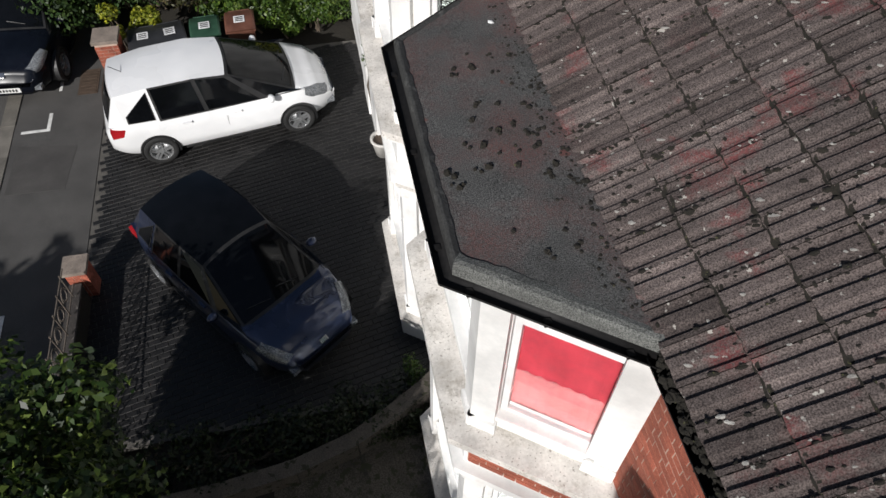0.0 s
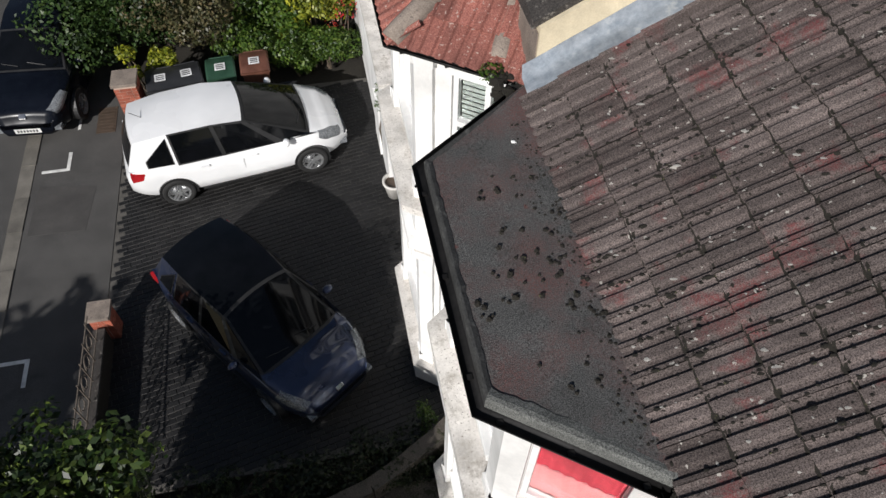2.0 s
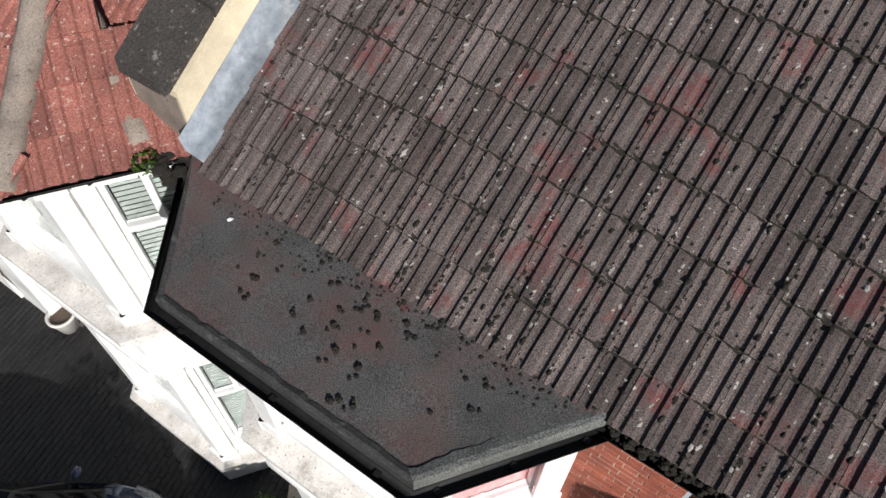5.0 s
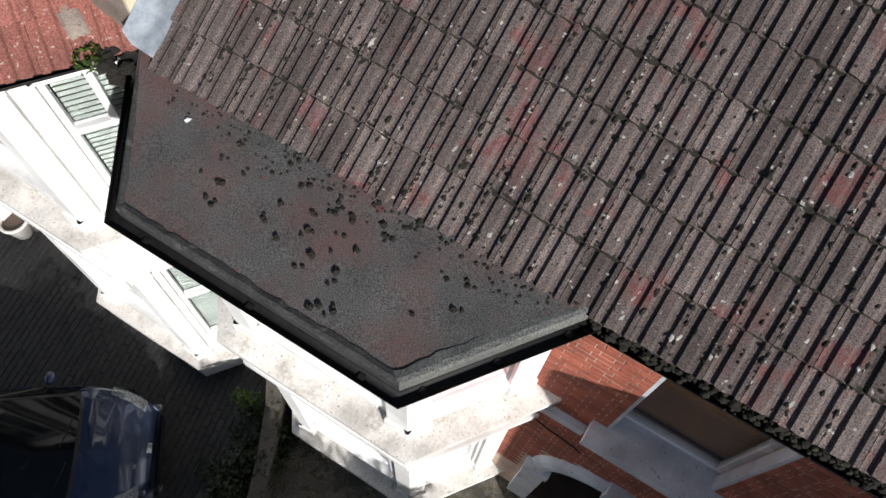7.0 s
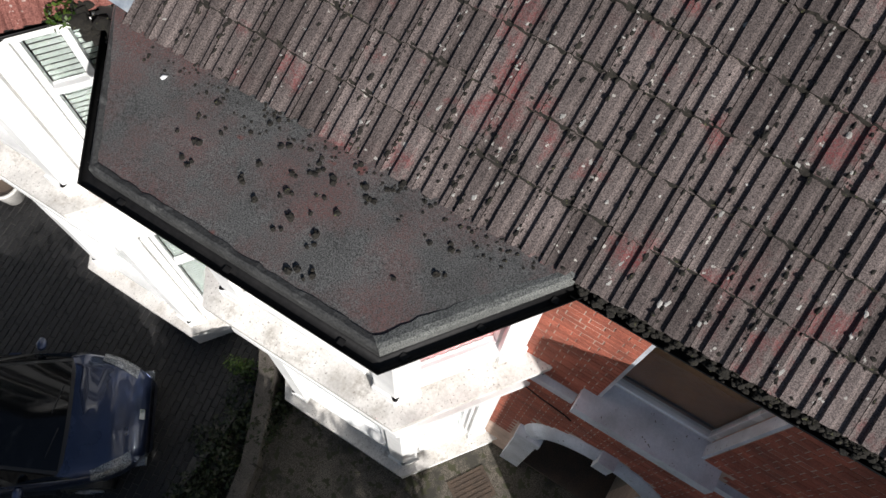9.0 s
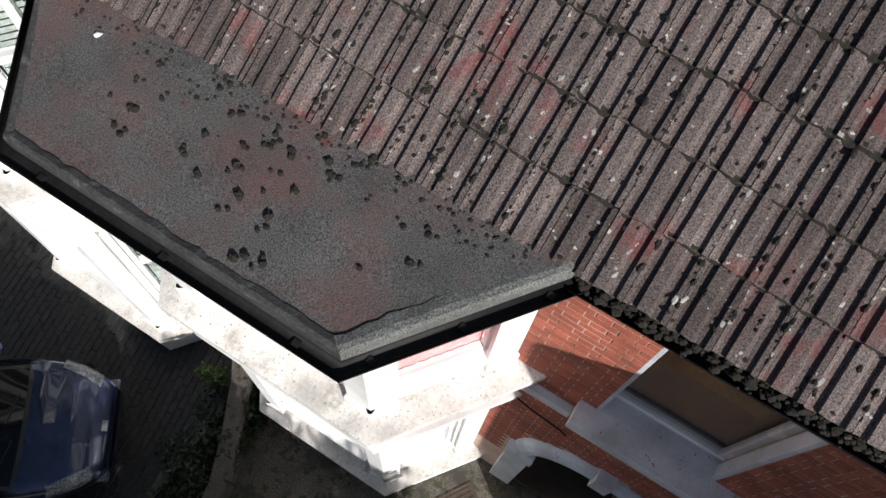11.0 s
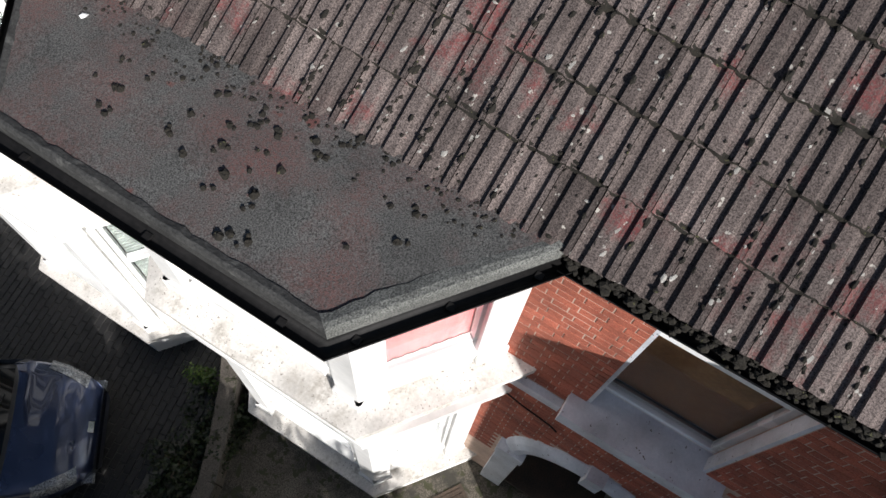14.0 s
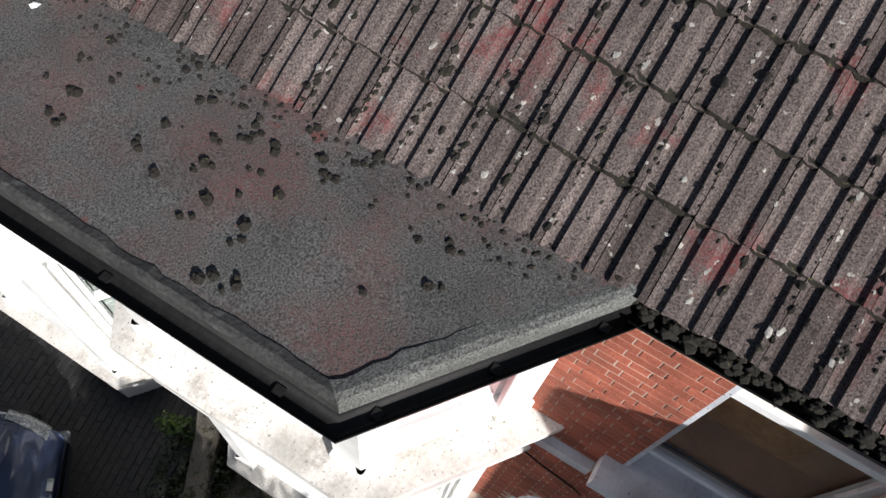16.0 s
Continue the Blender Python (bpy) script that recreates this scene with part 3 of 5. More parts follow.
def bay(name, y0, label, upper_cloth, brick_side):
    """A two-storey painted bay with canted sides, pilasters, ledges and six windows."""
    b = thing(name, label, "bay window", (0.7, y0 + 1.0, 0), kind="structure")
    solids = lambda d0, z0, z1, d1=None: prism(bmesh.new(), loop(d0, y0), z0, z1)
    part("plinth", solids(0.12, -0.1, 0.42), "white_paint", b, bevel=0.015)
    part("plinth_cap", solids(0.09, 0.42, 0.5), "ledge_paint", b, bevel=0.012)
    part("lower_ledge", solids(0.16, 3.42, 3.55), "ledge_paint", b, bevel=0.015)
    part("lower_cornice", solids(0.1, 3.55, 3.66), "white_paint", b, bevel=0.02)
    part("frieze", solids(0.2, 3.66, 4.22), "white_paint", b)
    part("cornice", solids(0.1, 4.22, 4.32), "white_paint", b, bevel=0.02)
    part("upper_ledge", solids(0.03, 4.32, 4.42), "ledge_paint", b, bevel=0.015)
    for z0, z1, cloth, d in ((0.5, 3.42, None, 0.3), (4.42, EAVE - 0.06, upper_cloth, 0.3)):
        lp = loop(d, y0, WX + 0.02)
        for k in range(3):
            m, w = face_frame(lp[k], lp[k + 1])
            side = k != 1
            hole = (0.24, w - 0.3, z0 + (0.28 if z0 > 4 else 0.45), z1 - (0.1 if z0 > 4 else 0.3))
            if k == 0 and z0 > 4:
                hole = (0.17, w - 0.2, hole[2] - 0.06, z1 - 0.04) if y0 < 2 else (0.34, w - 0.14, hole[2], z1 - 0.3)
            if k == 2:
                hole = (0.3, w - 0.24, hole[2], hole[3])
            part("wall", panel(m, w, z0, z1, hole, 0.2), "white_paint", b)
            if z0 > 4 and k == 0 and cloth:
                window("window", m, hole, b, 0.72, cloth, "pink_cloth")
            else:
                window("window", m, hole, b, 0.6, "blind" if y0 > 2 else "paper", "blind" if y0 > 2 else "paper", mull=True)
        # corner pilasters with caps and bases
        pl = loop(d - 0.07, y0, WX)
        for ci, (cx, cy) in enumerate(pl[1:3]):
            s = 1 if ci == 0 else -1
            for ang, off in ((0, (0.0, 0.16)), (-36.3, (0.13, -0.1))):
                mm = pose(cx, cy, 0) if ang == 0 else Matrix(((ND.x, 0.591, 0, cx), (ND.y * s, 0.806 * s, 0, cy), (0, 0, 1, 0), (0, 0, 0, 1)))
                if ang == 0:
                    q = [(0, 0), (0.1, 0), (0.1, 0.2 * s), (0, 0.2 * s)]
                else:
                    q = [(0, 0), (0.2, 0), (0.2, 0.1), (0, 0.1)]
                world_q = [tuple((mm @ Vector((x, y, 0)))[:2]) for x, y in q]
                part("pilaster", prism(bmesh.new(), world_q, z0, z1), "white_paint", b, bevel=0.012)
                big = [(-0.025, -0.025 * (s if ang == 0 else 1)), (q[2][0] + 0.02, -0.025 * (s if ang == 0 else 1)), (q[2][0] + 0.02, q[2][1] + 0.02 * (s if ang == 0 else 1)), (-0.025, q[2][1] + 0.02 * (s if ang == 0 else 1))]
                wq = [tuple((mm @ Vector((x, y, 0)))[:2]) for x, y in big]
                part("pilaster_base", prism(bmesh.new(), wq, z0, z0 + 0.16), "white_paint", b, bevel=0.02)
                part("pilaster_cap", prism(bmesh.new(), wq, z1 - 0.22, z1 - 0.06), "white_paint", b, bevel=0.02)
        for ci in (0, 2):
            m, w = face_frame(lp[ci], lp[ci + 1])
            x = (w - 0.26, w) if ci == 0 else (0.0, 0.26)
            part("pilaster", boxes((*x, -0.05, -0.002, z0, z1), m=m), "white_paint", b, bevel=0.012)
            part("pilaster_base", boxes((x[0], x[1], -0.08, -0.052, z0, z0 + 0.18), m=m), "white_paint", b, bevel=0.01)
    # bricks of the frieze on the canted side
    m, w = face_frame(*loop(0.2, y0)[:2])
    if brick_side:
        part("brick_bed", boxes((0.04, w - 0.12, -0.012, -0.002, 3.72, 4.2), m=m), "mortar", b)
        for r in range(6):
            x = 0.05 - (0.055 if r % 2 else 0)
            i = r
            while x < w - 0.14:
                l = 0.215 if i % 2 else 0.102
                xa, xb = max(x, 0.05), min(x + l, w - 0.13)
                if xb - xa > 0.03:
                    part("brick", boxes((xa, xb, -0.024, -0.006, 3.73 + r * 0.077, 3.73 + r * 0.077 + 0.065), m=m), "brick", b)
                x += l + 0.011
                i += 1
    return b


bay("bay", 0.0, "white painted two-storey bay with canted sides below a flat felt roof", "red_blind", True)
bay("bay", NB, "white painted two-storey bay with slatted blinds below a red hipped roof", None, False)

# main front wall, with a first-floor window and an arched porch
HOLE = (-2.28, -1.29, 4.36, 6.5)
ARCH_Y, ARCH_R, ARCH_Z = -1.83, 0.62, 2.02


def arch_panel(bm, x0, x1, ya, yb, z0, z1, yc, zc, r):
    """A wall block from ya to yb with an arched way cut out of it."""
    steps = 20
    arc = [(yc + r * math.cos(math.pi * i / steps), zc + r * math.sin(math.pi * i / steps)) for i in range(steps + 1)]
    def ring(x):
        return [bm.verts.new((x, y, z)) for y, z in arc]
    f, b = ring(x0), ring(x1)
    for i in range(steps):
        bm.faces.new((f[i], b[i], b[i + 1], f[i + 1]))
    for x, rg in ((x0, f), (x1, b)):
        top = [bm.verts.new((x, y, z1)) for y, z in arc]
        for i in range(steps):
            bm.faces.new((rg[i], rg[i + 1], top[i + 1], top[i]))
    box(bm, x0, x1, ya, yc - r, z0, z1)
    box(bm, x0, x1, yc + r, yb, z0, z1)
    return bm


front = thing("wall_front", "red brick front wall in flemish bond with pale mortar", "wall", (WX, -1.5, 0), kind="structure")
bm = arch_panel(bmesh.new(), WX, WX + 0.28, -3.7, -0.3, 0, 3.72, ARCH_Y, ARCH_Z, ARCH_R)
part("lower_wall", bm, "mortar", front)
part("upper_wall", boxes((WX, WX + 0.28, -3.7, HOLE[0], 3.72, 6.6), (WX, WX + 0.28, HOLE[1], -0.3, 3.72, 6.6), (WX, WX + 0.28, HOLE[0], HOLE[1], 3.72, HOLE[2]), (WX, WX + 0.28, HOLE[0], HOLE[1], HOLE[3], 6.6)), "mortar", front)
wm = Matrix(((0, 1, 0, WX), (-1, 0, 0, 0), (0, 0, 1, 0), (0, 0, 0, 1)))
window("window", wm, (-HOLE[1], -HOLE[0], HOLE[2], HOLE[3]), front, 0.62, None, None, depth=0.17)
part("window_sill", boxes((WX - 0.2, WX + 0.16, HOLE[0] - 0.16, HOLE[1] + 0.13, 4.2, 4.376)), "grey_paint", front, "grey painted stone sill", bevel=0.015)
part("string_course", boxes((WX - 0.07, WX - 0.002, HOLE[1] + 0.13, -0.35, 3.98, 4.12), (WX - 0.07, WX - 0.002, -3.7, HOLE[0] - 0.16, 3.98, 4.12)), "grey_paint", front, "grey painted moulded band", bevel=0.015)
part("jamb", boxes((WX + 0.003, WX + 0.12, HOLE[1] - 0.03, HOLE[1] - 0.002, 4.36, 6.3)), "grey_paint", front)
part("jamb", boxes((WX + 0.003, WX + 0.12, HOLE[0] + 0.002, HOLE[0] + 0.03, 4.36, 6.3)), "grey_paint", front)
part("curtain", boxes((WX + 0.3, WX + 0.32, HOLE[0] - 0.05, HOLE[1] + 0.05, 4.36, 6.58)), "brown_curtain", front, "brown cloth hanging inside the window")
# moulded white arch ring with imposts
bm = bmesh.new()
steps = 24
prof = [(0.0, -0.03), (0.06, -0.09), (0.13, -0.09), (0.2, -0.06), (0.25, -0.02)]
rings = []
for i in range(steps + 1):
    a = math.pi * i / steps
    rings.append([bm.verts.new((WX + dx, ARCH_Y + (ARCH_R + dr) * math.cos(a), ARCH_Z + (ARCH_R + dr) * math.sin(a))) for dr, dx in prof] + [bm.verts.new((WX + 0.001, ARCH_Y + (ARCH_R + dr) * math.cos(a), ARCH_Z + (ARCH_R + dr) * math.sin(a))) for dr in (0.25, 0.0)])
n = len(rings[0])
for a, b in zip(rings, rings[1:]):
    for k in range(n):
        bm.faces.new((a[k], a[(k + 1) % n], b[(k + 1) % n], b[k]))
part("arch_moulding", bm, "grey_paint", front, "pale painted arch moulding over the porch")
for s in (-1, 1):
    yy = sorted((ARCH_Y + s * (ARCH_R - 0.02), ARCH_Y + s * (ARCH_R + 0.3)))
    part("impost", boxes((WX - 0.13, WX - 0.001, yy[0], yy[1], ARCH_Z - 0.2, ARCH_Z)), "grey_paint", front, bevel=0.02)
    part("pier", boxes((WX - 0.1, WX - 0.001, yy[0] + 0.02, yy[1] - 0.02, 0.0, ARCH_Z - 0.2)), "grey_paint", front, bevel=0.02)
part("keystone", boxes((WX - 0.14, WX - 0.002, ARCH_Y - 0.09, ARCH_Y + 0.09, ARCH_Z + ARCH_R - 0.02, ARCH_Z + ARCH_R + 0.3)), "grey_paint", front, bevel=0.02)
part("porch_side", boxes((WX + 0.28, WX + 1.5, ARCH_Y - ARCH_R - 0.12, ARCH_Y - ARCH_R, 0, 3.6), (WX + 0.28, WX + 1.5, ARCH_Y + ARCH_R, ARCH_Y + ARCH_R + 0.12, 0, 3.6), (WX + 1.4, WX + 1.5, ARCH_Y - ARCH_R, ARCH_Y + ARCH_R, 0, 3.6)), "room", front)
part("porch_floor", boxes((WX, WX + 1.4, ARCH_Y - ARCH_R, ARCH_Y + ARCH_R, -0.05, 0.1)), "manhole", front)
# bricks in flemish bond; those of the upper wall beside the bay are single pieces
def brick_mesh(l):
    bm = boxes((-0.004, 0.05, -l / 2 - 0.0015, l / 2 + 0.0015, -0.0343, 0.0343))
    bmesh.ops.bevel(bm, geom=[e for e in bm.edges if all(v.co.x < 0 for v in e.verts)], offset=0.003, segments=1, affect='EDGES')
    me = bpy.data.meshes.new("brick")
    bm.to_mesh(me)
    bm.free()
    me.materials.append(M["brick"])
    return me


STRETCH, HEADER = brick_mesh(0.213), brick_mesh(0.101)
rng = random.Random(33)
V, F = [], []
single = 0
for r in range(86):
    z = 0.05 + r * 0.0765
    y, i = -3.68 - (0.056 if r % 2 else 0.0), r % 2
    while y < -0.32:
        l = 0.213 if i % 2 else 0.101
        yc = y + l / 2
        me = STRETCH if i % 2 else HEADER
        y += l + 0.0115
        i += 1
        if HOLE[0] < yc + l / 2 and yc - l / 2 < HOLE[1] and HOLE[2] < z < HOLE[3]:
            lo, hi = yc - l / 2, yc + l / 2
            if lo < HOLE[0] - 0.02:
                part("brick", boxes((WX - 0.004, WX + 0.05, lo, HOLE[0] - 0.002, z - 0.0325, z + 0.0325)), "brick", front)
            elif hi > HOLE[1] + 0.02:
                part("brick", boxes((WX - 0.004, WX + 0.05, HOLE[1] + 0.002, hi, z - 0.0325, z + 0.0325)), "brick", front)
            continue
        if 3.95 < z < 4.14 or (HOLE[0] - 0.2 < yc < HOLE[1] + 0.16 and 4.1 < z < 4.4):
            continue
        if abs(yc - ARCH_Y) < ARCH_R + 0.3 and z < ARCH_Z:
            continue
        if math.hypot(yc - ARCH_Y, z - ARCH_Z) < ARCH_R + 0.26 and z >= ARCH_Z:
            continue
        if z > 6.5 or z < 1.2:
            continue
        mm = pose(WX + rng.uniform(-0.0025, 0.0025), yc, z, 0, 0, rng.uniform(-0.6, 0.6))
        if z > 3.1 and yc > -2.3 and single < 290:
            piece("brick", me, mm, front)
            single += 1
        else:
            o = len(V)
            V += [mm @ v.co for v in me.vertices]
            F += [tuple(k + o for k in p.vertices) for p in me.polygons]
tagged(raw("bricks", V, F, "brick", front, "red bricks"), kind="stuff")
cable = tube(bmesh.new(), [(WX - 0.035, -0.62, 3.62), (WX - 0.035, -0.9, 3.5), (WX - 0.035, -1.2, 3.42), (WX - 0.035, -1.28, 3.36)], 0.008, 6)
tagged(part("cable", cable, "black_plastic"), "thin black cable clipped along the brick wall", "cable")

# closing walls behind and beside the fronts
def closing(name, specs, label, mat="room"):
    return tagged(part(name, boxes(*specs), mat), label, "wall", kind="structure")


closing("wall_back", [(7.9, 8.1, -4.0, 30.0, 0, 8.9)], "plain back wall of the house")
closing("wall_south", [(WX + 0.28, 7.9, -3.9, -3.7, 0, 6.6)], "plain end wall of the house")
closing("wall_party", [(WX, 7.9, 2.78, 3.0, 0, 6.8)], "plain party wall between the two houses")
closing("floor_upper", [(WX + 0.28, 7.9, -3.7, 2.78, 3.6, 3.75)], "plain upper floor inside the house")
closing("wall_inner", [(2.9, 3.0, -3.7, 2.78, 3.75, 6.6)], "plain room wall inside the house")
closing("wall_between", [(0.98, WX + 0.2, FRONT + 0.62, NB - 0.62, 0, 6.55)], "white painted wall between the two bays", "white_paint")
# added unseen block; its edges cast the slanting shadow on the brick front
closing("shadow_block_south", [(-0.93, WX, -6.4, -3.75, 0, 7.12)], "white painted block out of view, added to shade the brick front", "white_paint")

# ---- roofs ----
PITCH = 0.116      # rib spacing of the red tiles
TILE_W, TILE_Y = 0.217, 0.176   # the dark tiles: width, and where one begins
# across a dark tile: narrow flat, riser, channel, slope, broad flat, riser, channel, slope
DARK_PROFILE = [(0.0, 0.033), (0.027, 0.032), (0.0305, 0.011), (0.07, 0.011), (0.094, 0.031), (0.148, 0.033), (0.1515, 0.011), (0.19, 0.011), (0.2135, 0.031)]
def lerp_points(tab, x):
    for (a, va), (b, vb) in zip(tab, tab[1:]):
        if x <= b:
            return va + (vb - va) * (x - a) / (b - a)
    return tab[-1][1]


def tile_mesh(name, mat, ribs=2, pitch=PITCH, length=0.37, seed=0, across=None):
    """A ribbed roof tile: x up the slope, y across, z out of the roof; broad flats, steep-sided channels."""
    rng = random.Random(seed)
    prof = []
    for k in range(ribs):
        y = k * pitch
        prof += [(y + 0.0, 0.014), (y + 0.026, 0.013), (y + 0.043, 0.034), (y + 0.056, 0.037), (y + 0.061, 0.01)]
    prof.append((ribs * pitch - 0.003, 0.014))
    prof = across or prof
    bm = bmesh.new()
    xs = (0.0, 0.12, 0.25, length)
    top = []
    for i, x in enumerate(xs):
        lift = 0.024 * (1 - x / length)
        top.append([bm.verts.new((x + (rng.uniform(-0.008, 0.003) if i == 0 else 0), y + rng.uniform(-0.001, 0.001), z + lift + rng.uniform(-0.0015, 0.0015))) for y, z in prof])
    for a, b in zip(top, top[1:]):
        for k in range(len(prof) - 1):
            bm.faces.new((a[k], b[k], b[k + 1], a[k + 1]))
    low = [bm.verts.new((v.co.x + 0.004, v.co.y, v.co.z - 0.022)) for v in top[0]]
    for k in range(len(prof) - 1):
        bm.faces.new((low[k], top[0][k], top[0][k + 1], low[k + 1]))
    me = bpy.data.meshes.new(name)
    bmesh.ops.recalc_face_normals(bm, faces=bm.faces)
    bm.to_mesh(me)
    bm.free()
    me.materials.append(M[mat])
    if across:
        me.materials.append(M["tile_sunlit_worn"])
        # slopes towards the sun take the paler slot, sunlight put into their colour
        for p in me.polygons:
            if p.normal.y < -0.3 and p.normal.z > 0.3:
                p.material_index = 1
    return me


SLOPE = math.degrees(math.atan(ROOFS))
GAUGE = 0.308      # course spacing in plan
EAVE_X, LAY = 0.94, -0.012   # lower edge of the first course; height of the tiles over the roof plane
roof = thing("roof", "main roof of dark brown ribbed concrete tiles with lichen and moss", "roof", (1, 0, 6.8), kind="structure")
part("deck", prism(bmesh.new(), [(0.98, -6.5), (8.0, -6.5), (8.0, 2.7), (0.98, 2.7)], lambda x, y: roof_z(x) - 0.2 if x < 7 else roof_z(5) - 1.8, lambda x, y: roof_z(min(x, 8)) - 0.05), "coping", roof)
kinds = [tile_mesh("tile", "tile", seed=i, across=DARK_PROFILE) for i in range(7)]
slope_m = Matrix.Rotation(-math.atan(ROOFS), 4, 'Y')
rng = random.Random(3)
near_tiles, far_tiles = [], []
for r in range(14):
    x = EAVE_X + r * GAUGE
    for c in range(-31, 12):
        y = c * TILE_W + TILE_Y
        if y > 2.47:
            continue
        mm = Matrix.Translation((x + rng.uniform(-0.006, 0.004), y, roof_z(x) + LAY)) @ slope_m @ pose(0, 0, rng.uniform(-0.002, 0.003), rng.uniform(-0.5, 0.5), rng.uniform(-0.4, 0.4), rng.uniform(-0.4, 0.4))
        k = kinds[rng.randrange(7)]
        (near_tiles if r < 9 and -3.1 < y else far_tiles).append((k, mm))
for k, mm in near_tiles[:300]:
    piece("tile", k, mm, roof)
# worn holds each face's slot, 1 where sunlight and wear are painted in
V, F, worn = [], [], []
for k, mm in near_tiles[300:] + far_tiles:
    o = len(V)
    V += [mm @ v.co for v in k.vertices]
    F += [tuple(i + o for i in p.vertices) for p in k.polygons]
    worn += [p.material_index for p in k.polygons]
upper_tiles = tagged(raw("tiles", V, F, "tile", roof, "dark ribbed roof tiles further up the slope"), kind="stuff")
upper_tiles.data.materials.append(M["tile_sunlit_worn"])
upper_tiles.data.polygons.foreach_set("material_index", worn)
def rib_height(y):
    return lerp_points(DARK_PROFILE + [(TILE_W, 0.034)], (y - TILE_Y) % TILE_W)


# moss and lichen lumps along the joints, risers and slopes
rng = random.Random(17)
for name, mat, count, label in (("moss_on_tiles", "moss", 5200, "dark moss clumps along tile ribs and joints"), ("lichen_on_tiles", "lichen", 900, "pale crusts of lichen along the tile ribs")):
    bm = bmesh.new()
    for i in range(count):
        x = EAVE_X + 0.03 + 3.4 * rng.random() ** 1.1
        k = rng.randrange(-16, 11)
        off = rng.choice((0.0, 0.0, 0.002, -0.008, 0.027, 0.1, 0.148, 0.205) if mat == "moss" else (0.0, -0.006, -0.01, 0.088, 0.092, 0.205, 0.02))
        y = k * TILE_W + TILE_Y + off + rng.gauss(0, 0.003)
        if y > 2.5 or noise.noise((x * 1.7, y * 1.7, 3)) < rng.uniform(-0.7, 0.35):
            continue
        r = rng.choice((0.004, 0.005, 0.005, 0.007, 0.008, 0.011, 0.016)) * rng.uniform(0.8, 1.2)
        lift = 0.024 * (1 - ((x - EAVE_X) % GAUGE) / GAUGE)
        flat = 0.75 if mat == "moss" else 0.18
        blob(bm, (x, y, roof_z(x) + LAY + (rib_height(y) + lift) * 1.1 + (0.001 if mat == "moss" else 0.002)), (r * rng.uniform(1, 2.4), r * 0.8, r * flat), i, 0.7, 1)
    for i in range(70 if mat == "lichen" else 300):
        x, y = EAVE_X + rng.randrange(9) * GAUGE + rng.uniform(-0.015, 0.03), rng.uniform(-3.3, 2.45)
        if mat == "lichen":
            x += rng.uniform(0, 0.25)
        r = rng.uniform(0.006, 0.014)
        lift = 0.024 * (1 - ((x - EAVE_X) % GAUGE) / GAUGE)
        blob(bm, (x, y, roof_z(x) + LAY + (rib_height(y) + lift) * 1.1), (r, r * 1.4, r * (0.7 if mat == "moss" else 0.3)), i, 0.5, 1)
    tagged(part(name, bm, mat, roof, label), kind="stuff")

# dirt and moss packed along the courses
V, F = [], []
for r in range(1, 13):
    x0 = EAVE_X + r * GAUGE
    n = 420
    for i in range(n + 1):
        y = -3.8 + 6.25 * i / n
        h = rib_height(y)
        w = 0.014 + 0.01 * noise.noise((y * 9, r * 3.1, 0)) + 0.008 * noise.noise((y * 31, r * 1.7, 4))
        w = max(w, 0.003)
        z = roof_z(x0) + LAY + h
        V += [(x0 - w - 0.012, y, z + 0.006 - w * ROOFS), (x0 - w * 0.5 - 0.011, y, z + 0.018), (x0 - 0.002, y, z + 0.0265 + 0.003 * noise.noise((y * 20, r, 1)))]
        if i < n:
            o = len(V) - 3
            F += [(o, o + 1, o + 4, o + 3), (o + 1, o + 2, o + 5, o + 4)]
tagged(raw("course_moss", V, F, "moss", roof, "dark moss along the tile courses"), kind="stuff")

# flat felt roof of the bay
FELT = 6.765
felt = thing("flat_roof", "flat bay roof of dark mineral felt with reddish stains", "roof", (0.5, 1, FELT), kind="structure")
lp0 = loop(0.02, 0.0, 0.98)
bm = bmesh.new()
prism(bm, [*loop(0.03, 0.0, 1.1)], EAVE, lambda x, y: FELT + 0.02 * (x - 0.5))
felt_sheet = part("felt_sheet", bm, "felt", felt)
bmsub = bmesh.new()
bmsub.from_mesh(felt_sheet.data)
bmesh.ops.triangulate(bmsub, faces=[f for f in bmsub.faces if f.normal.z > 0.5])
for _ in range(5):
    bmesh.ops.subdivide_edges(bmsub, edges=[e for e in bmsub.edges if all(f.normal.z > 0.5 for f in e.link_faces) or e.calc_length() > 0.15], cuts=1, use_grid_fill=True)
for v in bmsub.verts:
    if v.co.z > EAVE + 0.05:
        v.co.z += 0.003 * noise.noise(v.co * 2.2) + 0.0015 * noise.noise(v.co * 9)
bmsub.to_mesh(felt_sheet.data)
bmsub.free()


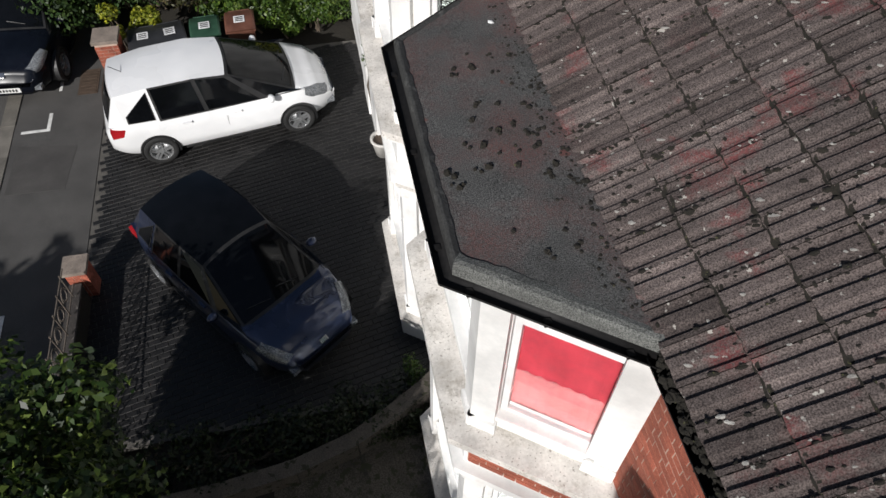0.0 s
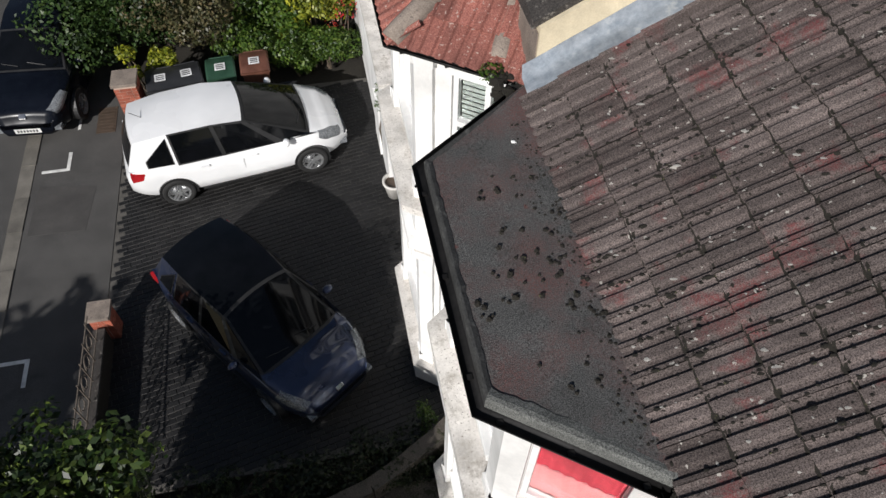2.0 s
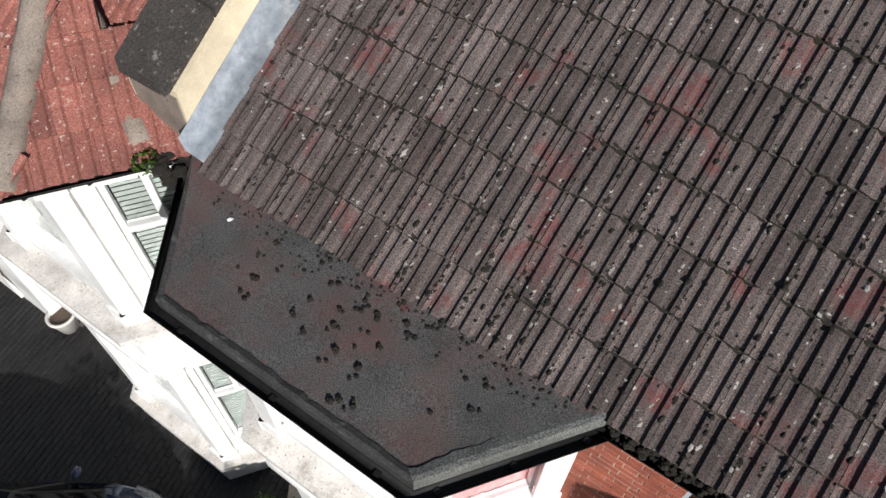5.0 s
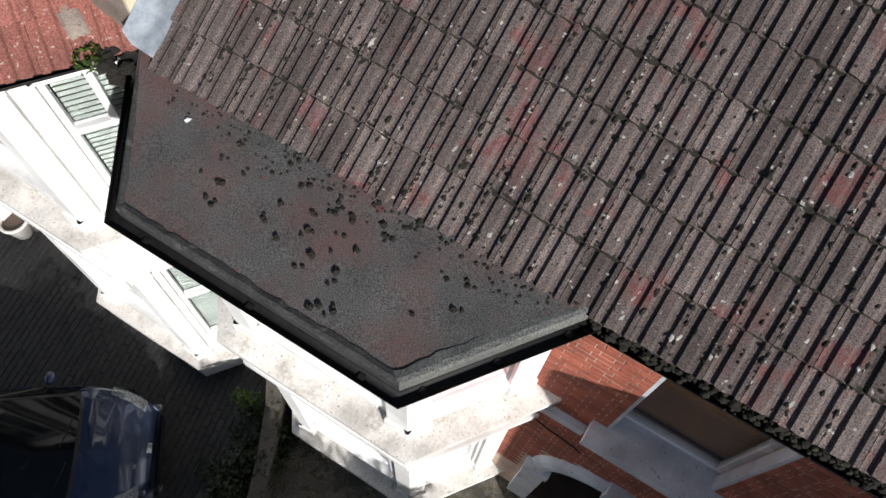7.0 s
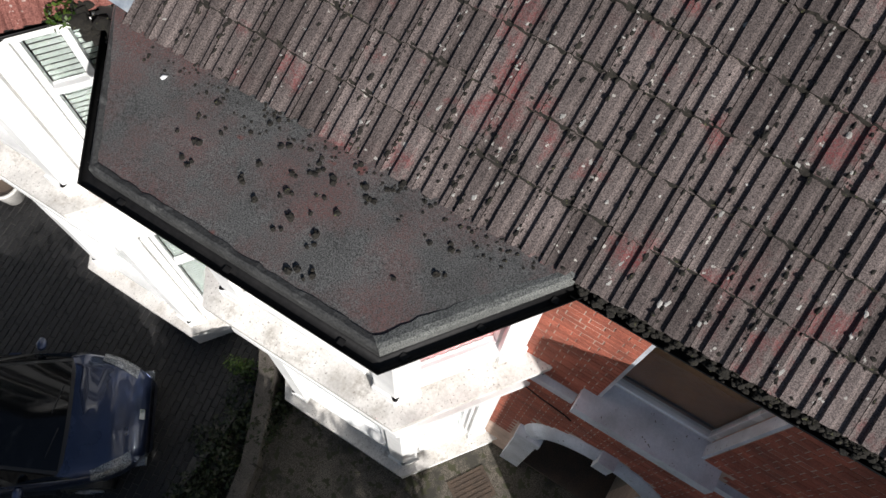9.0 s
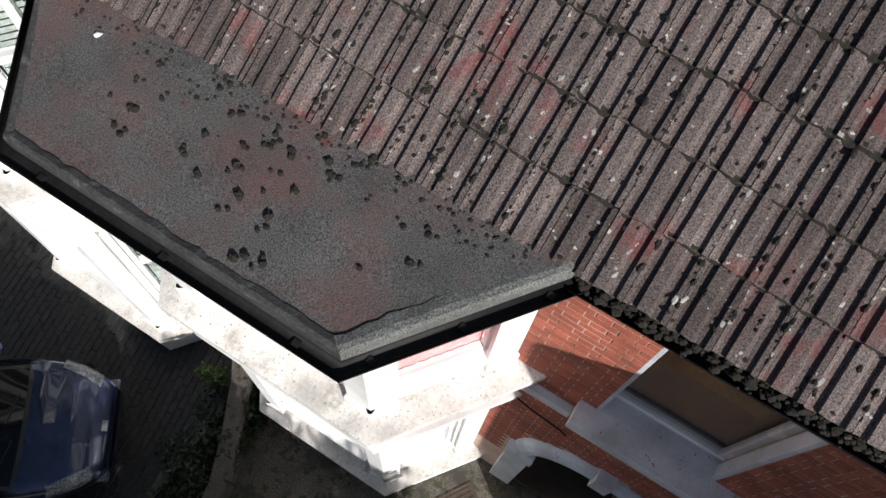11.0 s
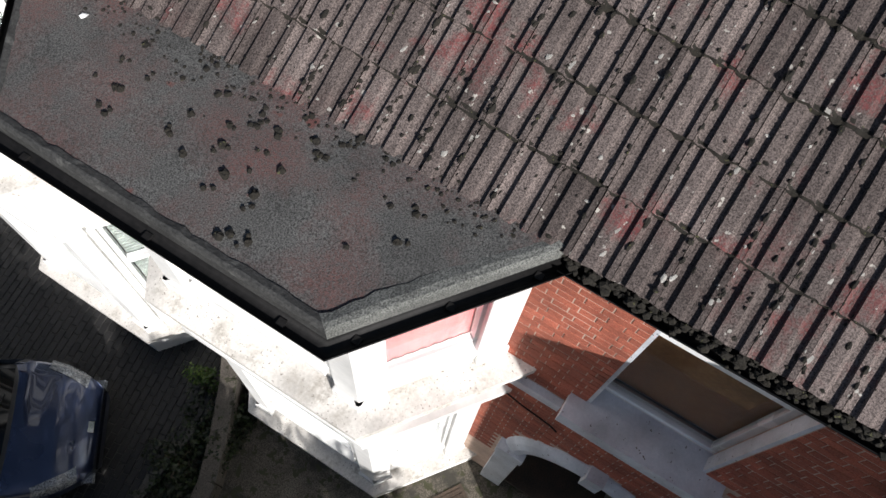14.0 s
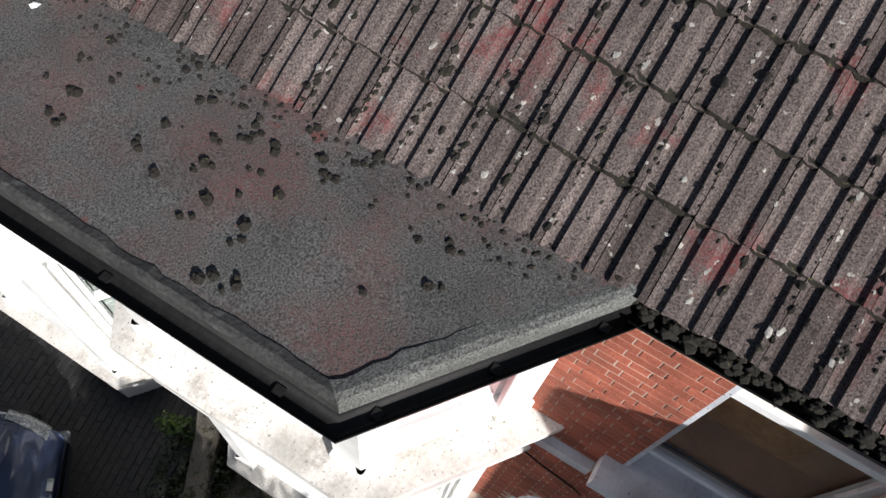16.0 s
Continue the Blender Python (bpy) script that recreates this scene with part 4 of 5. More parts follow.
def edge_strip(bm, a, b, width, z_in, z_out, drop, seed, wav=0.012):
    """A folded strip of felt along an edge: a ragged inner side, a rounded outer lip."""
    a, b = Vector((*a, 0)), Vector((*b, 0))
    u = (b - a).normalized()
    inn = Vector((0, 0, 1)).cross(-u)
    n = max(int((b - a).length / 0.05), 4)
    rows = []
    for i in range(n + 1):
        p = a + u * (b - a).length * i / n
        w = width * (1 + 0.12 * noise.noise((i * 0.6, seed, 0))) + wav * noise.noise((i * 1.7, seed, 3))
        h = 0.002 * noise.noise((i * 0.9, seed, 7))
        rows.append([bm.verts.new(q) for q in (p + inn * w + Vector((0, 0, z_in + h)), p + inn * w * 0.45 + Vector((0, 0, max(z_out, z_in) + 0.004 + h)), p + inn * 0.012 + Vector((0, 0, z_out + h)), p + Vector((0, 0, z_out - 0.02)), p + Vector((0, 0, z_out - drop)))])
    for r0, r1 in zip(rows, rows[1:]):
        for k in range(4):
            bm.faces.new((r0[k], r0[k + 1], r1[k + 1], r1[k]))
    return bm


part("edge_felt", edge_strip(bmesh.new(), lp0[0], lp0[1], 0.095, FELT + 0.002, FELT + 0.012, 0.1, 1.0, 0.03), "felt_trim", felt, "paler torn strip of felt along the edge")
part("edge_felt", edge_strip(bmesh.new(), lp0[1], lp0[2], 0.06, FELT - 0.002, FELT + 0.006, 0.1, 5.0, 0.02), "bitumen", felt, "dark bitumen strip along the edge")
part("edge_felt", edge_strip(bmesh.new(), lp0[2], lp0[3], 0.05, FELT - 0.002, FELT + 0.006, 0.1, 9.0), "bitumen", felt, "dark bitumen strip along the edge")
# moss cushions on the felt, thickest beside the tiles
bm = bmesh.new()
rng = random.Random(12)
# the larger clumps, plan places in centimetres
CLUMPS = ((64, 170), (49, 176), (50, 160), (34, 157), (63, 153), (58, 123), (74, 139), (86, 132), (43, 122), (40, 108), (48, 97), (40, 88), (48, 80), (60, 79),
          (53, 65), (67, 93), (74, 89), (70, 81), (85, 72), (80, 63), (74, 59), (69, 54), (82, 52), (70, 33), (68, 15), (73, 2), (34, 67), (17, 56), (39, 20), (56, 0),
          (28, 87), (14, 66), (82, 105), (79, 94), (77, 115), (90, 26), (87, 3), (87, 168), (79, 168), (85, 47), (91, 43), (88, 76), (61, 101))
centres = [(x / 100, y / 100) for x, y in CLUMPS] + [(min(0.93, 0.86 - abs(rng.gauss(0, 0.13))), rng.uniform(0.3, 2.0)) for _ in range(26)]
for i, (cx, cy) in enumerate(centres):
    for j in range(rng.choice((1, 2, 2, 3)) if i < len(CLUMPS) else 1):
        r = rng.choice((0.011, 0.014, 0.018, 0.021) if i < len(CLUMPS) else (0.006, 0.009)) * rng.uniform(0.8, 1.2)
        blob(bm, (cx + rng.gauss(0, 0.022), cy + rng.gauss(0, 0.022), FELT + 0.002), (r, r, r * 1.0), i * 3 + j, 0.6, 2)
for i in range(210):
    y = rng.uniform(-0.45, 2.3)
    d = abs(rng.gauss(0, 0.09)) + 0.03
    r = rng.uniform(0.004, 0.014) if d > 0.05 else rng.uniform(0.006, 0.016)
    blob(bm, (0.985 - d, y, FELT + 0.006), (r, r, r * 0.8), i + 200, 0.5, 1)
tagged(part("moss_cushions", bm, "moss", felt, "small dark moss cushions scattered over the felt"), kind="stuff")
bm = bmesh.new()
blob(bm, (0.74, 2.07, FELT + 0.014), (0.02, 0.014, 0.012), 5, 0.9, 1)
tagged(part("stone_chip", bm, "paper"), "small white stone chip lying on the felt roof", "stone")

# black gutters
def gutter(bm, pts, z, r=0.055):
    """A half-round gutter along plan points, open at the top."""
    pts = [Vector((*p, 0)) for p in pts]
    rows = []
    for i, p in enumerate(pts):
        d0 = (pts[i] - pts[i - 1]).normalized() if i else (pts[1] - pts[0]).normalized()
        d1 = (pts[i + 1] - pts[i]).normalized() if i < len(pts) - 1 else d0
        d = (d0 + d1).normalized()
        n = Vector((d.y, -d.x, 0)) / max(0.5, d.dot(d0))
        ring = []
        for rr, order in ((r, range(0, 9)), (r - 0.005, range(8, -1, -1))):
            for k in order:
                a = math.pi + math.pi * k / 8
                ring.append(bm.verts.new(p + n * rr * math.cos(a) + Vector((0, 0, z + rr * math.sin(a)))))
        rows.append(ring)
    n = len(rows[0])
    for a, b in zip(rows, rows[1:]):
        for k in range(n):
            bm.faces.new((a[k], a[(k + 1) % n], b[(k + 1) % n], b[k]))
    bm.faces.new(rows[0])
    bm.faces.new(rows[-1][::-1])
    return bm


def bay_gutter(y0, label):
    g = thing("gutter", label, "gutter", (0, y0, EAVE))
    lpg = loop(-0.02, y0, 0.93)
    part("channel", gutter(bmesh.new(), lpg, EAVE + 0.06, 0.05), "black_plastic", g, smooth=True)
    part("fascia", prism(bmesh.new(), loop(0.04, y0, 1.0), EAVE - 0.03, EAVE + 0.1), "black_plastic", g)
    for a, b in zip(lpg, lpg[1:]):
        for f in (0.12, 0.5, 0.88):
            p = Vector(a).lerp(Vector(b), f)
            part("bracket", boxes((p.x - 0.02, p.x + 0.02, p.y - 0.02, p.y + 0.02, EAVE - 0.005, EAVE + 0.03)), "black_plastic", g, bevel=0.005)
    return g


bay_gutter(0.0, "black plastic gutter round the flat bay roof")
bay_gutter(NB, "black plastic gutter below the red bay roof")
mg = thing("gutter", "black eaves gutter choked with dark moss", "gutter", (0.93, -2.4, EAVE))
part("channel", gutter(bmesh.new(), [(0.93, -6.4), (0.93, -0.68)], EAVE + 0.06, 0.06), "black_plastic", mg, smooth=True)
part("fascia", boxes((0.99, 1.02, -6.4, -0.68, EAVE - 0.12, EAVE + 0.1)), "black_plastic", mg)
part("soffit", boxes((1.02, WX, -6.4, -0.6, EAVE - 0.12, EAVE - 0.1)), "white_paint", mg)
bm = bmesh.new()
rng = random.Random(5)
for i in range(520):
    r = rng.uniform(0.008, 0.022)
    blob(bm, (0.935 + rng.gauss(0, 0.022), rng.uniform(-3.6, -0.66), EAVE + 0.06 + rng.uniform(-0.01, 0.025)), (r, r * 1.3, r), i, 0.6, 1)
tagged(part("gutter_moss", bm, "moss", mg, "dark moss and debris filling the gutter"), kind="stuff")

# party parapet between the two roofs, with coping and lead flashing
par = thing("parapet", "cream rendered party parapet with weathered dark coping", "parapet wall", (1, 3, 7), kind="structure")
px0, px1 = 1.1, 7.0
part("parapet_wall", prism(bmesh.new(), [(px0, 2.78), (px1, 2.78), (px1, 3.34), (px0, 3.34)], lambda x, y: roof_z(x) - 0.5, lambda x, y: roof_z(x) + 0.42), "cream_render", par)
bm = bmesh.new()
xs = [px0 - 0.06, px0 + 0.5, px0 + 1.3, px0 + 2.2, px0 + 3.1, px0 + 4.0]
for i, (a, b) in enumerate(zip(xs, xs[1:])):
    prism(bm, [(a + 0.006, 2.82), (b - 0.006, 2.82), (b - 0.006, 3.3), (a + 0.006, 3.3)], lambda x, y: roof_z(x) + 0.42, lambda x, y: roof_z(x) + 0.49 + (0.06 if y > 3 else 0.0))
for v in bm.verts:
    v.co += Vector((noise.noise(v.co * 5), noise.noise(v.co * 5 + Vector((9, 0, 0))), noise.noise(v.co * 5 + Vector((0, 9, 0))))) * 0.016
part("coping", bm, "coping", par, "blackened stone coping with pale lichen", bevel=0.02)
part("end_brick", boxes((px0 - 0.012, px0 - 0.002, 2.8, 3.3, 6.4, 7.2)), "cement", par)
bm = bmesh.new()
n = 60
rows = []
for i in range(n + 1):
    x = 0.98 + i * 0.1
    wob = 0.01 * noise.noise((x * 4, 0, 0))
    rows.append([bm.verts.new(q) for q in ((x, 2.555 + wob, roof_z(x) + 0.036), (x, 2.64, roof_z(x) + 0.05 + wob * 0.5), (x, 2.74, roof_z(x) + 0.06), (x, 2.77, roof_z(x) + 0.16 + wob), (x, 2.777, roof_z(x) + 0.16 + wob))])
for a, b in zip(rows, rows[1:]):
    for k in range(4):
        bm.faces.new((a[k], b[k], b[k + 1], a[k + 1]))
part("lead_flashing", bm, "lead", par, "grey lead flashing dressed over the tiles", smooth=True)

# neighbour's roofs: red ribbed tiles over the bay and behind it
nroof = thing("roof", "hipped bay roof of worn red ribbed tiles with cement hips", "roof", (0.6, NB + 1, 6.7), kind="structure")
HS = 0.62
red = [tile_mesh("tile", "red_tile", seed=20 + i, length=0.36) for i in range(4)]
lpn = loop(0.0, NB, 1.3)
bm = bmesh.new()
top = [(1.25, NB + 0.62, 6.7 + HS * 1.25), (1.25, NB + FRONT - 0.62, 6.7 + HS * 1.25)]
vs = [bm.verts.new((x, y, 6.66)) for x, y in lpn] + [bm.verts.new(p) for p in top]
for q in ((0, 1, 4), (1, 2, 5, 4), (2, 3, 5)):
    bm.faces.new([vs[i] for i in q])
part("deck", bm, "red_tile", nroof)
rng = random.Random(9)
for (a, b) in ((lpn[0], lpn[1]), (lpn[1], lpn[2]), (lpn[2], lpn[3])):
    m, w = face_frame(a, b)
    tilt = Matrix.Rotation(math.atan(HS), 4, 'X')
    for r in range(6):
        d = r * 0.3 - 0.02
        c = 0
        while c * PITCH * 2 < w:
            u = c * PITCH * 2
            c += 1
            pt = m @ Vector((u + PITCH, d + 0.15, 0))
            if (pt.x > 1.28 and a != lpn[1]) or pt.x > 1.45:
                continue
            # inside the facet: nearer to this eave than to the others
            dist = []
            for (p, q) in ((lpn[0], lpn[1]), (lpn[1], lpn[2]), (lpn[2], lpn[3])):
                mi = face_frame(p, q)[0].inverted()
                dist.append((mi @ pt).y)
            if d + 0.15 > min(dist) + 0.03:
                continue
            mm = m @ Matrix.Translation((u + PITCH * 2, d, 6.67 + HS * d)) @ tilt @ pose(0, 0, rng.uniform(0, 0.004), 0, 0, 90 + rng.uniform(-0.4, 0.4))
            piece("tile", red[rng.randrange(4)], mm, nroof)


def ridge(pa, pb, r=0.1, seed=0):
    bm = bmesh.new()
    pa, pb = Vector(pa), Vector(pb)
    n = 14
    tube(bm, [pa.lerp(pb, i / n) for i in range(n + 1)], r, 10)
    for v in bm.verts:
        v.co += Vector((0, 0, 1)) * 0.015 * noise.noise(v.co * 8 + Vector((seed, 0, 0))) + Vector((1, 0, 0)) * 0.02 * noise.noise(v.co * 6)
    return bm


part("hip", ridge((0.02, NB + 0.01, 6.68), (1.3, NB + 0.66, 6.7 + HS * 1.3), 0.11), "cement", nroof, "rough cement over the hip", smooth=True)
part("hip", ridge((0.02, NB + FRONT - 0.01, 6.68), (1.3, NB + FRONT - 0.66, 6.7 + HS * 1.3), 0.11, 4), "cement", nroof, "rough cement over the hip", smooth=True)
part("valley_fillet", ridge((0.9, 3.14, 6.7), (1.5, 4.4, 7.42), 0.11, 7), "cement", nroof, "rough cement fillet beside the parapet", smooth=True)
nmain = thing("roof", "neighbour's main roof of worn red ribbed tiles", "roof", (2, 5, 7), kind="structure")
part("deck", prism(bmesh.new(), [(1.0, 3.22), (7, 3.22), (7, 30), (1.0, 30)], lambda x, y: roof_z(x) - 0.2, lambda x, y: roof_z(x) - 0.04), "red_tile", nmain)
V, F = [], []
for r in range(12):
    for c in range(26):
        x, y = 1.0 + r * GAUGE, 3.24 + c * PITCH * 2
        mm = Matrix.Translation((x, y, roof_z(x) - 0.03)) @ slope_m
        k = red[(r * 3 + c) % 4]
        o = len(V)
        V += [mm @ v.co for v in k.vertices]
        F += [tuple(i + o for i in p.vertices) for p in k.polygons]
tagged(raw("tiles", V, F, "red_tile", nmain, "worn red roof tiles"), kind="stuff")
# clutter where the two roofs meet: lead scraps, moss and weeds
bm = bmesh.new()
rng = random.Random(2)
for i in range(26):
    r = rng.uniform(0.03, 0.07)
    blob(bm, (0.86 + rng.gauss(0, 0.05), 2.82 + rng.gauss(0, 0.12), 6.62 + rng.uniform(0, 0.1)), (r, r, r * 0.6), i, 0.6, 1)
tagged(part("moss_heap", bm, "moss"), "dark heap of moss and debris between the two bay roofs", "moss", kind="stuff")
leaves("weed", [((0.78, 2.98, 6.72), (0.12, 0.1, 0.08))], 160, 0.02, "leaf_mid", label="", seed=31)
tagged(bpy.data.objects["weed"], "small green weed growing in the roof gutter", "weed")
pipe = thing("downpipe", "black plastic downpipe between the two white bays", "pipe", (0.95, 2.8, 0))
part("pipe", tube(bmesh.new(), [(0.9, 2.8, 6.6), (0.9, 2.82, 6.3), (0.93, 2.85, 6.1), (0.93, 2.85, 0.02)], 0.035, 10), "black_plastic", pipe, smooth=True)

# neighbour's front beyond the bay: white walls, further porch and bay
far = thing("wall_front", "white painted front wall of the neighbouring house", "wall", (WX, 7, 0), kind="structure")
part("wall", boxes((WX, WX + 0.3, NB + FRONT + 0.6, 30, 0, 6.6)), "white_paint", far)
part("projection", boxes((0.34, WX, 7.9, 30, 0, 2.6)), "white_paint", far, bevel=0.02)
part("step_wall", boxes((0.3, 0.9, 8.9, 9.6, 0, 1.2)), "white_paint", far, bevel=0.02)
part("coping", boxes((0.26, WX, 7.86, 30, 2.6, 2.7)), "ledge_paint", far, bevel=0.015)

# ---- cars ----
def lerp_table(tab, x):
    for (a, va), (b, vb) in zip(tab, tab[1:]):
        if x <= b:
            k = (x - a) / (b - a)
            k = k * k * (3 - 2 * k)
            return va + (vb - va) * k
    return tab[-1][1]


def wheel(parent, x, y, r, side, spokes=5):
    """A tyre and an alloy rim; side is +1 for the left."""
    w = new("wheel")
    w.parent = parent
    w.location = (x, y, r)
    bm = bmesh.new()
    prof = [(r * 0.64, -0.09), (r * 0.9, -0.1), (r, -0.07), (r, 0.07), (r * 0.9, 0.1), (r * 0.64, 0.09)]
    n = 28
    rings = [[bm.verts.new((math.cos(a) * pr, py, math.sin(a) * pr)) for pr, py in prof] for a in (2 * math.pi * i / n for i in range(n))]
    for i in range(n):
        a, b = rings[i], rings[(i + 1) % n]
        for k in range(6):
            bm.faces.new((a[k], a[(k + 1) % 6], b[(k + 1) % 6], b[k]))
    t = part("tyre", bm, "rubber", None, smooth=True)
    t.parent = w
    bm = bmesh.new()
    rings = []
    for pr, py in ((r * 0.66, 0.085), (r * 0.66, 0.1), (r * 0.58, 0.095), (r * 0.56, 0.02), (0.02, 0.02)):
        rings.append([bm.verts.new((math.cos(a) * pr, py * side, math.sin(a) * pr)) for a in (2 * math.pi * i / n for i in range(n))])
    for a, b in zip(rings[:3], rings[1:4]):
        for i in range(n):
            bm.faces.new((a[i], a[(i + 1) % n], b[(i + 1) % n], b[i]))
    for i in range(spokes):
        mm = Matrix.Rotation(2 * math.pi * i / spokes, 4, 'Y')
        for o in (-0.028, 0.028):
            box(bm, o - 0.018, o + 0.018, min(0.05 * side, 0.09 * side), max(0.05 * side, 0.09 * side), 0.02, r * 0.62, m=mm)
    tube(bm, [(0, 0.03 * side, 0), (0, 0.095 * side, 0)], 0.05, 12)
    o = part("rim", bm, "alloy", None)
    o.parent = w
    bm = bmesh.new()
    tube(bm, [(0, -0.02 * side, 0), (0, 0.03 * side, 0)], r * 0.6, 20)
    o = part("brake_disc", bm, "dark_trim", None)
    o.parent = w
    return w


def car(name, label, paint, L, W, H, belt, prof, cab, wheels, wr, roof_mat=None, plated=True):
    """A hatchback: lofted body, cabin with roof and glass, wheels, lamps, mirrors and trims. Nose towards +x."""
    c = thing(name, label, "car")
    n = 44
    bm = bmesh.new()
    rings = []
    for i in range(n + 1):
        u = -1 + 2 * i / n
        u = math.copysign(1 - (1 - abs(u)) ** 1.35, u)
        x = u * L / 2
        e = abs(u)
        w = W / 2 * (1 - 0.05 * e ** 2 - (0.4 if u > 0 else 0.24) * e ** (6 if u > 0 else 9))
        zt = lerp_table(prof, x)
        zb = 0.2 + 0.1 * e ** 8
        sh = min(belt, zt) - 0.02
        k = 1 - 0.25 * max(0, e - 0.9) / 0.1
        pts = [(0, zb), (w * 0.86, zb), (w * 0.97, zb + 0.1), (w, zb + 0.28), (w * 0.995, (zb + sh) / 2 + 0.12), (w * 0.965, sh - 0.06), (w * 0.9, sh + 0.005), (w * 0.72, zt - 0.012), (w * 0.4, zt + 0.012), (0, zt + 0.02)]
        ring = [bm.verts.new((x, y, z)) for y, z in pts] + [bm.verts.new((x, -y, z)) for y, z in pts[-2:0:-1]]
        rings.append(ring)
    m = len(rings[0])
    for a, b in zip(rings, rings[1:]):
        for k in range(m):
            bm.faces.new((a[k], b[k], b[(k + 1) % m], a[(k + 1) % m]))
    bm.faces.new(rings[0])
    bm.faces.new(rings[-1][::-1])
    body = part("body", bm, paint, c, smooth=True)
    # cabin rows: x at roof, z, half width at roof, x at belt, half width at belt
    def arc(row, k, n=8):
        xt, zt, wt, xb, wb = row
        s = -1 + 2 * k / n
        return Vector((xt - 0.05 * s * s * (1 if xt > 0 else -1), s * wt, zt - 0.045 * s * s))
    top = [[arc(r, k) for k in range(9)] for r in cab]
    belts = [(Vector((r[3], -r[4], belt - 0.03)), Vector((r[3], r[4], belt - 0.03))) for r in cab]
    def patch(name, quads, mat, label="", off=0.0, smooth=True):
        bm = bmesh.new()
        cache = {}
        for q in quads:
            f = []
            for v in q:
                key = tuple(round(t, 4) for t in v)
                if key not in cache:
                    cache[key] = bm.verts.new(v)
                f.append(cache[key])
            if len(set(f)) > 2:
                bm.faces.new(list(dict.fromkeys(f)))
        return part(name, bm, mat, c, label, smooth=smooth)
    nr = len(cab)
    quads = []
    for i in range(1, nr - 2):
        quads += [(top[i][k], top[i][k + 1], top[i + 1][k + 1], top[i + 1][k]) for k in range(8)]
    patch("roof_panel", quads, roof_mat or paint)
    def inset(q, f, out):
        cen = sum(q, Vector()) / len(q)
        nrm = (q[1] - q[0]).cross(q[2] - q[0]).normalized()
        if nrm.dot(cen - Vector((0, 0, 0.9))) < 0:
            nrm = -nrm
        return [v + (cen - v).normalized() * min(f, (cen - v).length * 0.4) + nrm * out for v in q]
    for i, nm in ((0, "windscreen"), (nr - 2, "rear_window")):
        fr = [(top[i][k], top[i][k + 1], top[i + 1][k + 1], top[i + 1][k]) for k in range(8)]
        patch("screen_frame", fr, paint if i else "dark_trim")
        lo, hi = (i, i + 1) if i == 0 else (i + 1, i)
        gl = []
        nrm = (top[hi][4] - top[lo][4]).cross(Vector((0, 1, 0))).normalized()
        if nrm.z < 0:
            nrm = -nrm
        f0, f1 = (0.04, 0.95) if i == 0 else (0.12, 0.9)
        for k in range(8):
            g = []
            for kk, ff in ((k, f0), (k + 1, f0), (k + 1, f1), (k, f1)):
                v = top[lo][kk].lerp(top[hi][kk], ff)
                v = Vector((v.x, v.y * 0.94, v.z)) + nrm * 0.012
                g.append(v)
            gl.append(g)
        patch(nm, gl, "car_glass", "dark reflective glass")
    for s in (0, 1):
        kk = 0 if s == 0 else 8
        for i in range(nr - 1):
            q = [belts[i][s], belts[i + 1][s], top[i + 1][kk], top[i][kk]]
            glass = [q[0], q[1], q[1].lerp(q[2], 0.3), q[3]] if i == nr - 3 else q
            patch("side_frame", [q], "dark_trim" if i < nr - 3 else paint, smooth=False)
            if i < nr - 2 and (q[0] - q[1]).length > 0.1:
                patch("window_trim", [inset(glass, 0.03 if 0 < i < nr - 3 else 0.07, 0.005)], "dark_trim", smooth=False)
                w_in = inset(glass, 0.05 if 0 < i < nr - 3 else 0.095, 0.009)
                patch("side_window", [w_in], "car_glass", "dark reflective glass", smooth=False)
    for x in wheels:
        for s in (-1, 1):
            y = s * (W / 2 - 0.095)
            bm = bmesh.new()
            n2 = 20
            ring = []
            for i in range(n2 + 1):
                a = -0.25 + (math.pi + 0.5) * i / n2
                ring.append([bm.verts.new((x + math.cos(a) * rr, s * yy, wr + math.sin(a) * rr)) for rr, yy in ((wr * 1.02, W / 2 - 0.2), (wr * 1.13, W / 2 - 0.2), (wr * 1.13, W / 2 + 0.001), (wr * 1.02, W / 2 + 0.001))])
            for a, b in zip(ring, ring[1:]):
                for k in range(4):
                    bm.faces.new((a[k], a[(k + 1) % 4], b[(k + 1) % 4], b[k]))
            part("wheel_arch", bm, "dark_trim", c)
            wheel(c, x, y + s * 0.012, wr, s)
    for s in (-1, 1):
        bm = bmesh.new()
        blob(bm, (cab[0][3] * 0.2 + cab[1][3] * 0.8, s * (W / 2 + 0.06), belt + 0.02), (0.07, 0.1, 0.07), 1, 0.1, 2)
        part("wing_mirror", bm, paint, c, smooth=True)
        # headlamp laid on the corner of the nose
        bm = bmesh.new()
        rings = []
        for i in range(9):
            t = i / 8
            x = L / 2 - 0.16 - 0.46 * t
            w = W / 2 * (1 - 0.05 * (2 * x / L) ** 2 - 0.4 * (2 * x / L) ** 6)
            zt = min(lerp_table(prof, x), belt)
            hh = 0.1 * math.sin(math.pi * (0.12 + 0.8 * t)) + 0.02
            rings.append([bm.verts.new(v) for v in ((x, s * (w * 0.74 + 0.1 * t), zt - 0.0), (x + 0.02, s * (w * 0.9 + 0.008), zt - 0.01), (x, s * (w + 0.006), zt - 0.05 - hh * 0.5), (x, s * (w * 0.985), zt - 0.06 - hh))])
        for a, b in zip(rings, rings[1:]):
            for k in range(3):
                bm.faces.new((a[k], a[k + 1], b[k + 1], b[k]))
        part("headlamp", bm, "lamp_glass", c, "clear glass headlamp", smooth=True)
